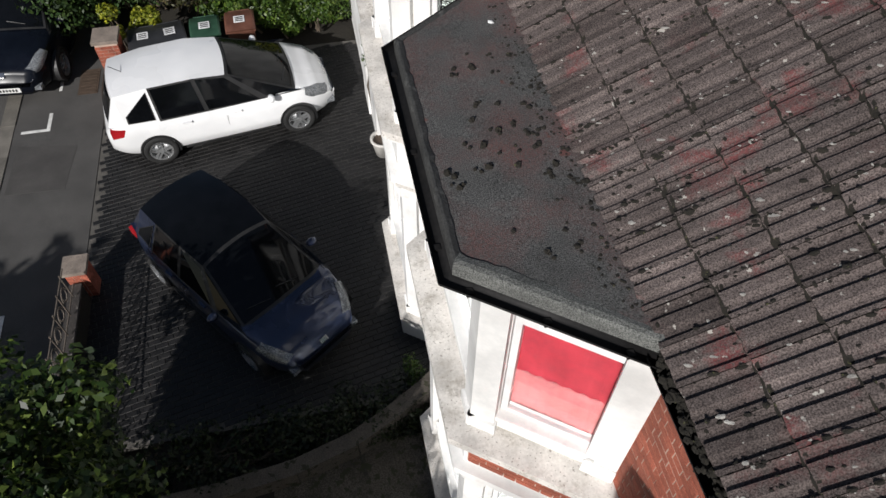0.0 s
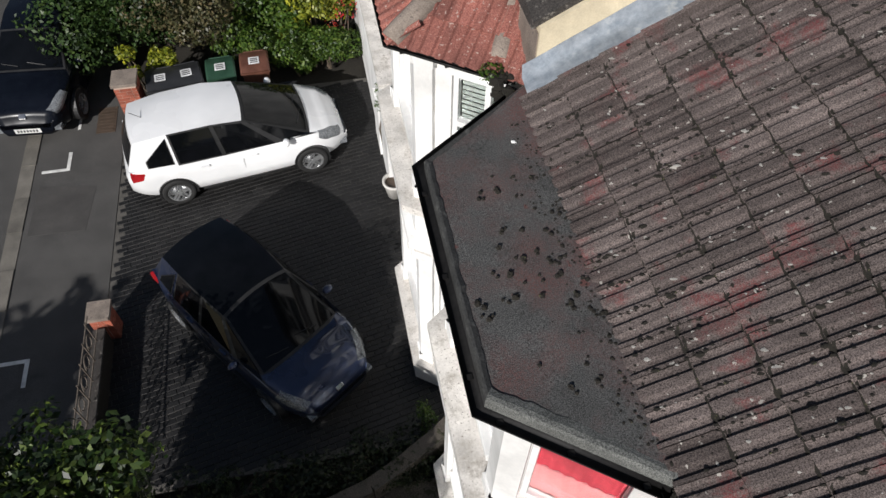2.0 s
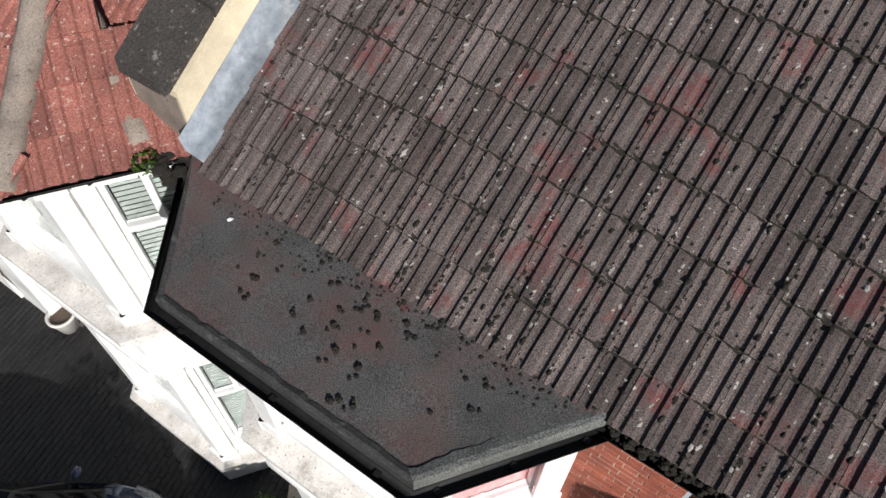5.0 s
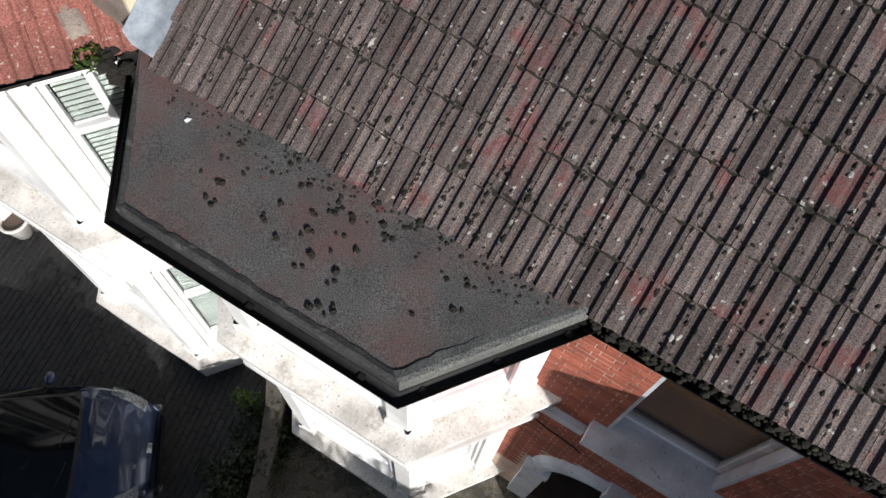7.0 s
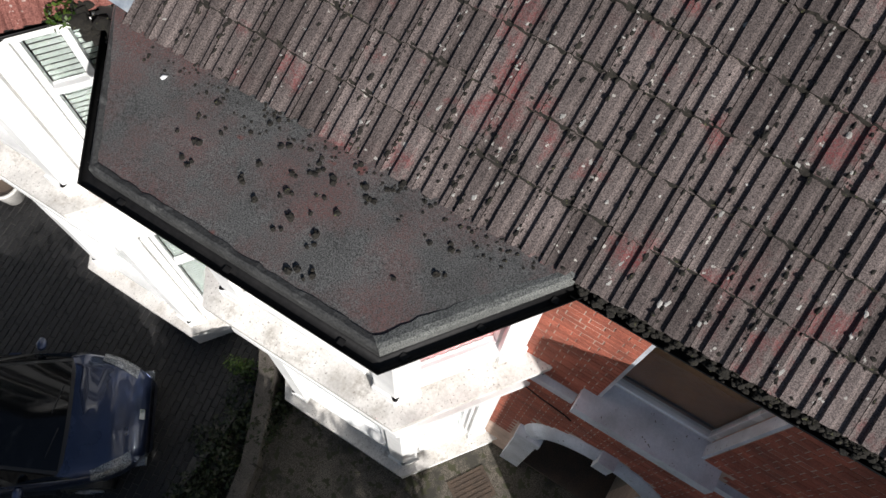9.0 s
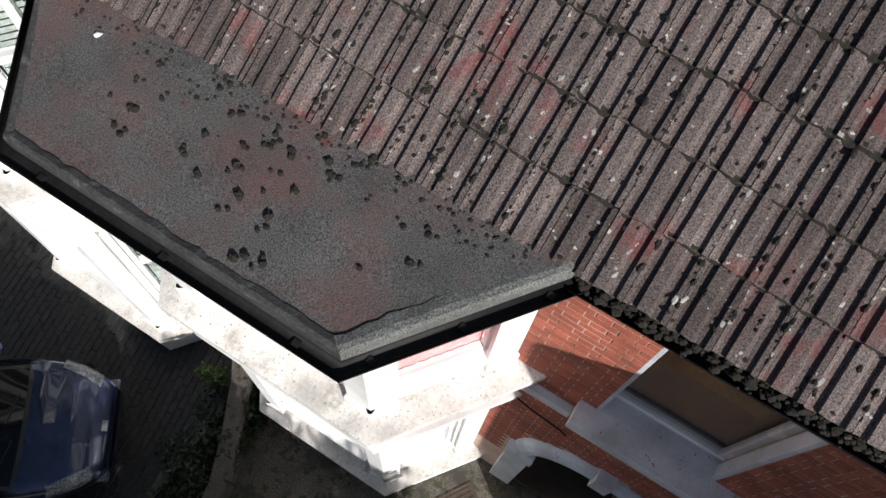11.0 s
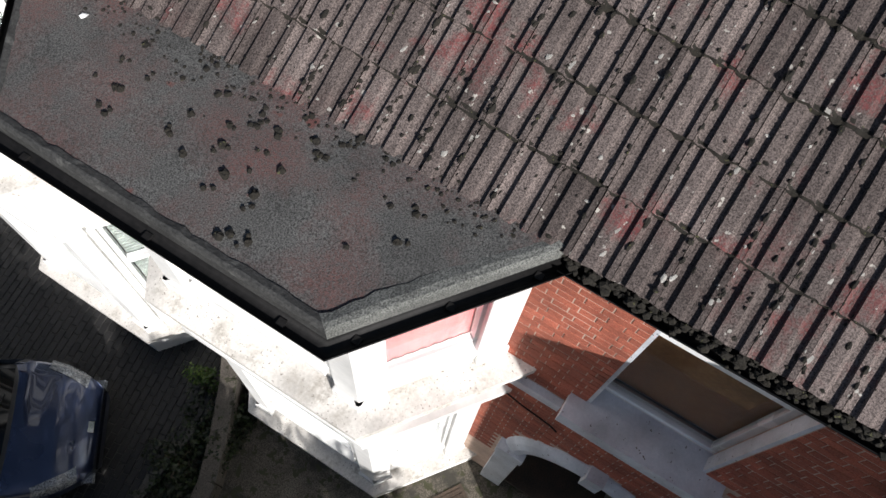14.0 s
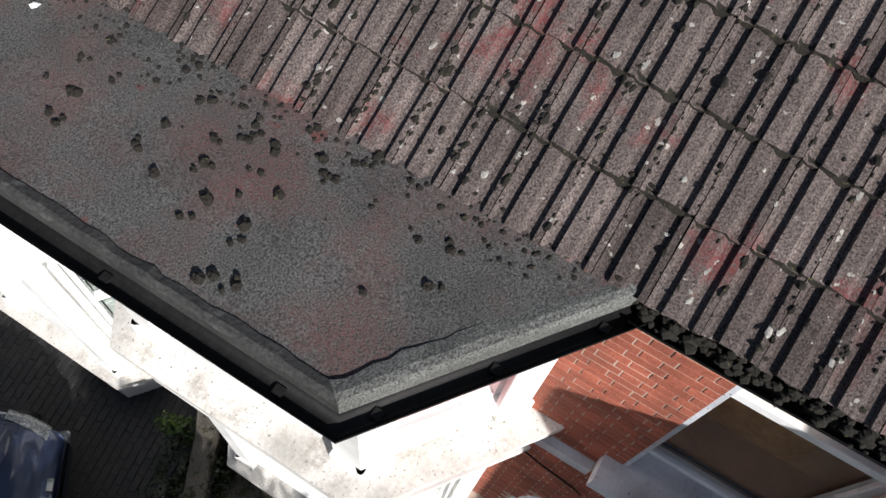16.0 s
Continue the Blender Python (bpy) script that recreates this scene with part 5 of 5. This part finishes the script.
        part("tail_lamp", boxes((-L / 2 + 0.1, -L / 2 + 0.36, min(s * W * 0.36, s * (W * 0.445)), max(s * W * 0.36, s * (W * 0.445)), belt - 0.26, belt - 0.1)), "red_lens", c, "red tail lamp", bevel=0.03)
        part("fog_lamp", boxes((L / 2 - 0.2, L / 2 - 0.04, min(s * (W / 2 - 0.42), s * (W / 2 - 0.26)), max(s * (W / 2 - 0.42), s * (W / 2 - 0.26)), 0.36, 0.44)), "lamp_glass", c, bevel=0.02)
        part("sill_strip", boxes((wheels[0] + 0.45, wheels[1] - 0.45, min(s * W / 2 * 0.97, s * (W / 2 + 0.004)), max(s * W / 2 * 0.97, s * (W / 2 + 0.004)), 0.26, 0.3)), "dark_trim", c)
        for xd in (0.02,):
            part("door_gap", boxes((xd - 0.003, xd + 0.003, min(s * W / 2 * 0.95, s * (W / 2 - 0.002)), max(s * W / 2 * 0.95, s * (W / 2 - 0.002)), 0.5, belt - 0.2)), "dark_trim", c)
        for xd in (0.14, -0.78):
            part("door_handle", boxes((xd, xd + 0.16, min(s * (W / 2 - 0.03), s * (W / 2 + 0.012)), max(s * (W / 2 - 0.03), s * (W / 2 + 0.012)), belt - 0.17, belt - 0.14)), paint, c, bevel=0.01)
    part("grille", boxes((L / 2 - 0.1, L / 2 - 0.012, -0.42, 0.42, 0.3, 0.42)), "dark_trim", c, bevel=0.02)
    nz = lerp_table(prof, L / 2 - 0.12)
    part("badge", boxes((-0.085, 0.085, -0.07, 0.07, 0, 0.014), m=pose(L / 2 - 0.11, 0, nz - 0.03, 0, 42)), "chrome", c, "chrome badge", bevel=0.01)
    for s in (-1, 1):
        part("wiper", tube(bmesh.new(), [top[0][3 if s < 0 else 6].lerp(top[1][3 if s < 0 else 6], 0.1) + Vector((0.01, 0, 0.03)), top[0][1 if s < 0 else 4].lerp(top[1][1 if s < 0 else 4], 0.18) + Vector((0.01, 0, 0.03))], 0.007, 6), "dark_trim", c)
    if plated:
        part("number_plate", boxes((L / 2 - 0.03, L / 2 + 0.004, -0.26, 0.26, 0.36, 0.47)), "plate", c, "pale number plate")
        for k in range(7):
            part("plate_bar", boxes((L / 2 + 0.004, L / 2 + 0.007, -0.21 + k * 0.062, -0.172 + k * 0.062, 0.385, 0.445)), "dark_trim", c)
    return c


# profile: bonnet, cowl and tail heights; cabin rows from the windscreen's foot to the tail
white_car = car("hatchback_car", "white five-door hatchback parked on the dark drive", "car_white", 4.29, 1.81, 1.6, 1.0,
    [(-2.15, 0.78), (-2.0, 0.98), (-1.0, 1.0), (0.8, 1.02), (1.3, 0.98), (1.75, 0.86), (2.0, 0.73), (2.15, 0.52)],
    [(1.42, 1.0, 0.76, 1.5, 0.83), (0.22, 1.53, 0.6, 0.72, 0.86), (-0.45, 1.61, 0.63, -0.3, 0.87), (-1.25, 1.6, 0.62, -1.15, 0.86), (-1.86, 1.53, 0.58, -1.75, 0.82), (-2.1, 1.0, 0.7, -2.05, 0.76)],
    (-1.32, 1.32), 0.325, None, False)
part("aerial", tube(bmesh.new(), [(-1.55, 0.0, 1.54), (-1.75, 0.0, 1.72)], 0.006, 6), "dark_trim", white_car)
white_car.matrix_basis = pose(-2.535, 9.36, 0.0, 0, 0, 8.4)

blue_car = car("hatchback_car", "dark blue hatchback standing in the shade on the drive", "car_blue", 4.22, 1.8, 1.5, 0.95,
    [(-2.11, 0.75), (-1.9, 0.94), (-1.0, 0.95), (0.8, 0.97), (1.2, 0.93), (1.65, 0.82), (1.95, 0.7), (2.11, 0.5)],
    [(1.2, 0.95, 0.76, 1.3, 0.82), (0.0, 1.42, 0.6, 0.5, 0.85), (-0.5, 1.5, 0.63, -0.4, 0.86), (-1.2, 1.48, 0.62, -1.2, 0.85), (-1.75, 1.4, 0.58, -1.72, 0.8), (-2.02, 0.96, 0.7, -2.0, 0.75)],
    (-1.25, 1.28), 0.31, "car_glass", False)
blue_car.matrix_basis = pose(-2.24, 4.97, 0.0, 0, 0, -53.6) @ Matrix.Diagonal((0.94, 1, 0.98, 1))

black_car = car("parked_car", "black family car parked half on the footway", "car_black", 4.4, 1.82, 1.6, 1.0,
    [(-2.2, 0.8), (-2.0, 0.98), (-1.0, 1.0), (0.7, 1.03), (1.0, 1.0), (1.7, 0.93), (2.05, 0.8), (2.2, 0.55)],
    [(1.05, 1.04, 0.74, 1.2, 0.84), (0.2, 1.5, 0.6, 0.6, 0.86), (-0.5, 1.58, 0.62, -0.4, 0.87), (-1.3, 1.56, 0.6, -1.3, 0.86), (-1.85, 1.48, 0.56, -1.9, 0.82), (-2.12, 1.04, 0.7, -2.1, 0.76)],
    (-1.3, 1.35), 0.34)
black_car.matrix_basis = pose(-6.6, 12.72, -0.02, 0, 0, -95)

# ---- drive boundary ----
def brick_pier(x, y, w, h, label, lean=0):
    p = thing("gate_pier", label, "gate pier", (x, y, 0), group="gate piers")
    part("core", boxes((x - w / 2 + 0.008, x + w / 2 - 0.008, y - w / 2 + 0.008, y + w / 2 - 0.008, -0.05, h)), "mortar", p)
    rows = int(h / 0.076)
    for r in range(rows):
        z = 0.005 + r * 0.076
        for side in range(4):
            mm = pose(x, y, 0, 0, 0, 90 * side)
            if r % 2:
                cuts = [(-w / 2, -0.002), (0.009, w / 2 - 0.11)]
            else:
                cuts = [(-w / 2, -w / 2 + 0.1), (-w / 2 + 0.112, w / 2 - 0.112)]
            for a, b in cuts:
                part("brick", boxes((a, b, -w / 2, -w / 2 + 0.1, z, z + 0.065), m=mm), "brick", p)
    part("cap", boxes((x - w / 2 - 0.03, x + w / 2 + 0.03, y - w / 2 - 0.03, y + w / 2 + 0.03, h, h + 0.07)), "cement", p, "weathered cement cap", bevel=0.02)
    return p


brick_pier(-4.62, 10.78, 0.44, 1.2, "red brick gate pier with a grey cement cap")
brick_pier(-4.86, 5.52, 0.32, 0.62, "red brick gate pier in the shade beside the footway")
fw = thing("boundary_wall", "low red brick wall carrying rusty ironwork", "wall", (-4.9, 3.5, 0), kind="structure")
part("wall_core", boxes((-4.98, -4.82, 1.4, 5.3, -0.1, 0.42)), "soil", fw)
part("wall_cap", boxes((-5.0, -4.8, 1.4, 5.3, 0.42, 0.46)), "coping", fw, bevel=0.01)
rail = thing("railing", "rusty wrought iron scroll railing on a low wall", "railing", (-4.89, 4.0, 0.5))
for z in (0.56, 0.98):
    part("rail", tube(bmesh.new(), [(-4.89, 2.0, z), (-4.89, 5.22, z)], 0.014, 6), "iron", rail)
for i in range(9):
    y = 2.15 + i * 0.36
    part("upright", tube(bmesh.new(), [(-4.89, y, 0.5), (-4.89, y, 1.05)], 0.012, 6), "iron", rail)
    if i < 8:
        for s in (-1, 1):
            pts = [(-4.89 + 0.0, y + 0.18 + s * 0.14 * math.cos(a) * (1 - a / 9), 0.77 + 0.17 * math.sin(a) * (1 - a / 9)) for a in (k * 0.5 for k in range(12))]
            part("scroll", tube(bmesh.new(), pts, 0.009, 5), "iron", rail)


# ---- bins ----
def wheelie_bin(mat, label, at, turn, bars=True):
    b = thing("wheelie_bin", label, "bin", group="bins by the hedge")
    bm = bmesh.new()
    lo = [(-0.22, -0.24), (0.22, -0.24), (0.22, 0.24), (-0.22, 0.24)]
    hi = [(-0.28, -0.34), (0.28, -0.34), (0.28, 0.3), (-0.28, 0.3)]
    v0 = [bm.verts.new((x, y, 0.05)) for x, y in lo]
    v1 = [bm.verts.new((x, y, 0.95)) for x, y in hi]
    bm.faces.new(v0[::-1])
    bm.faces.new(v1)
    for i in range(4):
        bm.faces.new((v0[i], v0[(i + 1) % 4], v1[(i + 1) % 4], v1[i]))
    part("body", bm, mat, b, bevel=0.025)
    part("rim", boxes((-0.305, 0.305, -0.365, 0.32, 0.92, 0.96)), mat, b, bevel=0.012)
    bm = bmesh.new()
    n = 8
    rows = [[bm.verts.new((x, -0.37 + 0.7 * i / n, 0.965 + 0.085 * math.sin(math.pi * (0.08 + 0.84 * i / n)) - (0.02 if abs(x) > 0.28 else 0))) for x in (-0.305, -0.27, 0, 0.27, 0.305)] for i in range(n + 1)]
    for a, c in zip(rows, rows[1:]):
        for k in range(4):
            bm.faces.new((a[k], a[k + 1], c[k + 1], c[k]))
    lid = part("lid", bm, mat, b)
    part("handle", tube(bmesh.new(), [(-0.22, 0.36, 0.97), (0.22, 0.36, 0.97)], 0.016, 8), mat, b)
    for s in (-1, 1):
        bm = bmesh.new()
        tube(bm, [(s * 0.24, 0.27, 0.1), (s * 0.29, 0.27, 0.1)], 0.1, 16)
        part("wheel", bm, "rubber", b)
    part("label", boxes((-0.11, 0.11, -0.13, 0.1, 0, 0.004), m=pose(0, -0.06, 1.056)), "paper", b, "white paper sticker")
    for k in range(3):
        part("print_bar", boxes((-0.08, 0.08, -0.09 + k * 0.06, -0.06 + k * 0.06, 0.0045, 0.006), m=pose(0, -0.06, 1.056)), "dark_trim", b)
    b.matrix_basis = pose(*at, 0, 0, turn)
    return b


wheelie_bin("bin_black", "black wheelie bin with a white sticker below the hedge", (-3.98, 10.98, 0), 6)
wheelie_bin("bin_black", "black wheelie bin with a white sticker below the hedge", (-3.46, 11.05, 0), 10)
wheelie_bin("bin_green", "dark green wheelie bin with a white paper on its lid", (-2.76, 11.12, 0), 4)
wheelie_bin("bin_brown", "red-brown wheelie bin beside the hedge", (-2.05, 11.2, 0), 2)

# ---- plants ----
def lump_row(rng, x0, x1, y0, y1, z0, z1, n, r):
    return [((rng.uniform(x0, x1), rng.uniform(y0, y1), rng.uniform(z0, z1)), (r * rng.uniform(0.7, 1.3), r * rng.uniform(0.7, 1.3), r * rng.uniform(0.6, 1.1))) for _ in range(n)]


rng = random.Random(40)


def shrub(name, label, lumps, count, size, mat, seed, twigs=8):
    base = lumps[0][0]
    s = thing(name, label, "shrub", (base[0], base[1], 0))
    r = random.Random(seed)
    for i in range(twigs):
        l = r.choice(lumps)
        c = Vector(l[0])
        foot = Vector((c.x * 0.7 + base[0] * 0.3 + r.uniform(-0.1, 0.1), c.y * 0.7 + base[1] * 0.3, 0))
        mid = foot.lerp(c, 0.5) + Vector((r.uniform(-0.15, 0.15), r.uniform(-0.15, 0.15), 0))
        part("stem", tube(bmesh.new(), [foot, mid, c], [0.03, 0.02, 0.008], 6), "bark", s)
    leaves("foliage", lumps, count, size, mat, s, seed=seed)
    return s


shrub("shrub", "dense dark green privet hedge behind the bins", lump_row(rng, -6.3, -3.6, 12.6, 15.6, 0.8, 2.3, 26, 0.75), 26000, 0.05, "leaf_dark", 1)
shrub("shrub", "brownish green shrub in the hedge", lump_row(rng, -4.2, -2.4, 12.0, 15.0, 0.8, 2.2, 20, 0.65), 16000, 0.042, "leaf_brown", 2, 14)
shrub("shrub", "green leafy shrub in the hedge", lump_row(rng, -2.6, -0.9, 11.8, 14.5, 0.5, 1.9, 20, 0.55), 15000, 0.05, "leaf_mid", 3)
shrub("shrub", "yellow-green shrub beside the white wall", lump_row(rng, -1.2, 0.1, 12.2, 14.5, 0.6, 1.6, 14, 0.45), 9000, 0.05, "leaf_yellow", 4)
shrub("shrub", "low yellow-green shrub by the brick pier", lump_row(rng, -4.75, -3.8, 11.55, 12.1, 0.7, 1.2, 8, 0.19), 2200, 0.04, "leaf_yellow", 5)
shrub("shrub", "low green ground cover in front of the hedge", lump_row(rng, -2.2, 0.0, 11.6, 12.2, 0.3, 0.9, 14, 0.35), 9000, 0.04, "leaf_mid", 6)
shrub("shrub", "large dark hedge further along the street gardens", lump_row(rng, -5.5, 0.5, 15.5, 24, 0.8, 2.6, 50, 0.9), 30000, 0.075, "leaf_dark", 7)
shrub("flowering_shrub", "shrub with small red and white flowers by the white wall", lump_row(rng, -0.35, 0.2, 11.8, 13.2, 0.8, 1.4, 5, 0.28), 120, 0.035, "flower", 8, 3)
shrub("shrub", "dark low shrubs at the edge of the drive, shade put into their colour", lump_row(rng, -1.6, 0.3, 2.05, 2.7, 0.1, 0.4, 16, 0.26), 3600, 0.03, "leaf_dark_shaded", 9, 12)
shrub("shrub", "small yellow-green plant beside the house wall", lump_row(rng, 0.1, 0.5, 2.6, 3.1, 0.15, 0.4, 5, 0.16), 420, 0.026, "leaf_mid", 10, 6)
shrub("shrub", "dark straggling shrubs along the garden wall, shade put into their colour", lump_row(rng, -4.4, -1.6, 1.6, 2.5, 0.1, 0.4, 20, 0.32), 2600, 0.035, "leaf_dark_shaded", 11, 12)


def tree(name, label, foot, top, crown, count, size, mat, seed, trunk_r):
    t = thing(name, label, "tree", foot)
    r = random.Random(seed)
    f, p = Vector(foot), Vector(top)
    mids = [f.lerp(p, k / 5) + Vector((r.uniform(-1, 1), r.uniform(-1, 1), 0)) * 0.06 * (0 < k < 5) for k in range(6)]
    part("trunk", tube(bmesh.new(), mids, [trunk_r * (1.15 - 0.13 * k) for k in range(6)], 10), "bark", t, smooth=True)
    for i in range(min(len(crown), 16)):
        c = Vector(crown[i][0])
        s = f.lerp(p, r.uniform(0.45, 0.95))
        m = s.lerp(c, 0.5) + Vector((0, 0, 0.1))
        part("limb", tube(bmesh.new(), [s, m, c], [trunk_r * 0.4, trunk_r * 0.25, trunk_r * 0.08], 6), "bark", t)
    leaves("crown", crown, count, size, mat, t, seed=seed, shell=0.35)
    return t


rng = random.Random(50)
tree("tree", "sunlit green garden tree beside the footway", (-4.4, 0.9, 0), (-4.4, 1.1, 3.0), lump_row(rng, -5.7, -3.5, -0.9, 2.2, 1.5, 3.6, 46, 0.5), 21000, 0.055, "leaf_tree", 51, 0.09)
# added out of view: this crown dapples the garden path and drive
tree("tree", "leafy garden tree out of view, added to shade the garden and drive", (-4.3, -3.3, 0), (-4.2, -3.2, 3.2), lump_row(rng, -5.6, -3.0, -5.4, -1.2, 1.5, 4.0, 60, 0.6), 36000, 0.075, "leaf_mid", 52, 0.1)
# unseen tree, added only for the rounded shadow on the footway
crown = [((rng.uniform(-13.4, -11.2), rng.uniform(-8.0, -2.4), rng.uniform(4.6, 5.6)), (rng.uniform(0.8, 1.1),) * 3) for _ in range(26)]
tree("tree", "street tree out of view across the road, added to shade the footway", (-14.5, -5.0, -0.14), (-13.0, -4.8, 5.0), crown, 11000, 0.2, "leaf_dark", 53, 0.2)

# pot and plant by the white wall
pot = thing("plant_pot", "pale round pot on the drive by the white wall", "plant pot", (0.42, 7.75, 0))
bm = bmesh.new()
rings = [[bm.verts.new((0.42 + math.cos(a) * r, 7.75 + math.sin(a) * r, z)) for a in (2 * math.pi * i / 24 for i in range(24))] for r, z in ((0.15, 0.0), (0.22, 0.34), (0.24, 0.36), (0.24, 0.4), (0.2, 0.4), (0.19, 0.33))]
for a, b in zip(rings, rings[1:]):
    for k in range(24):
        bm.faces.new((a[k], a[(k + 1) % 24], b[(k + 1) % 24], b[k]))
bm.faces.new(rings[0][::-1])
part("pot", bm, "terracotta", pot, smooth=True)
part("compost", tube(bmesh.new(), [(0.42, 7.75, 0.3), (0.42, 7.75, 0.335)], 0.19, 20), "manhole", pot)
shrub("shrub", "green plant against the white wall", lump_row(rng, 0.35, 0.75, 8.4, 8.9, 1.2, 1.9, 6, 0.2), 900, 0.03, "leaf_mid", 61, 5)
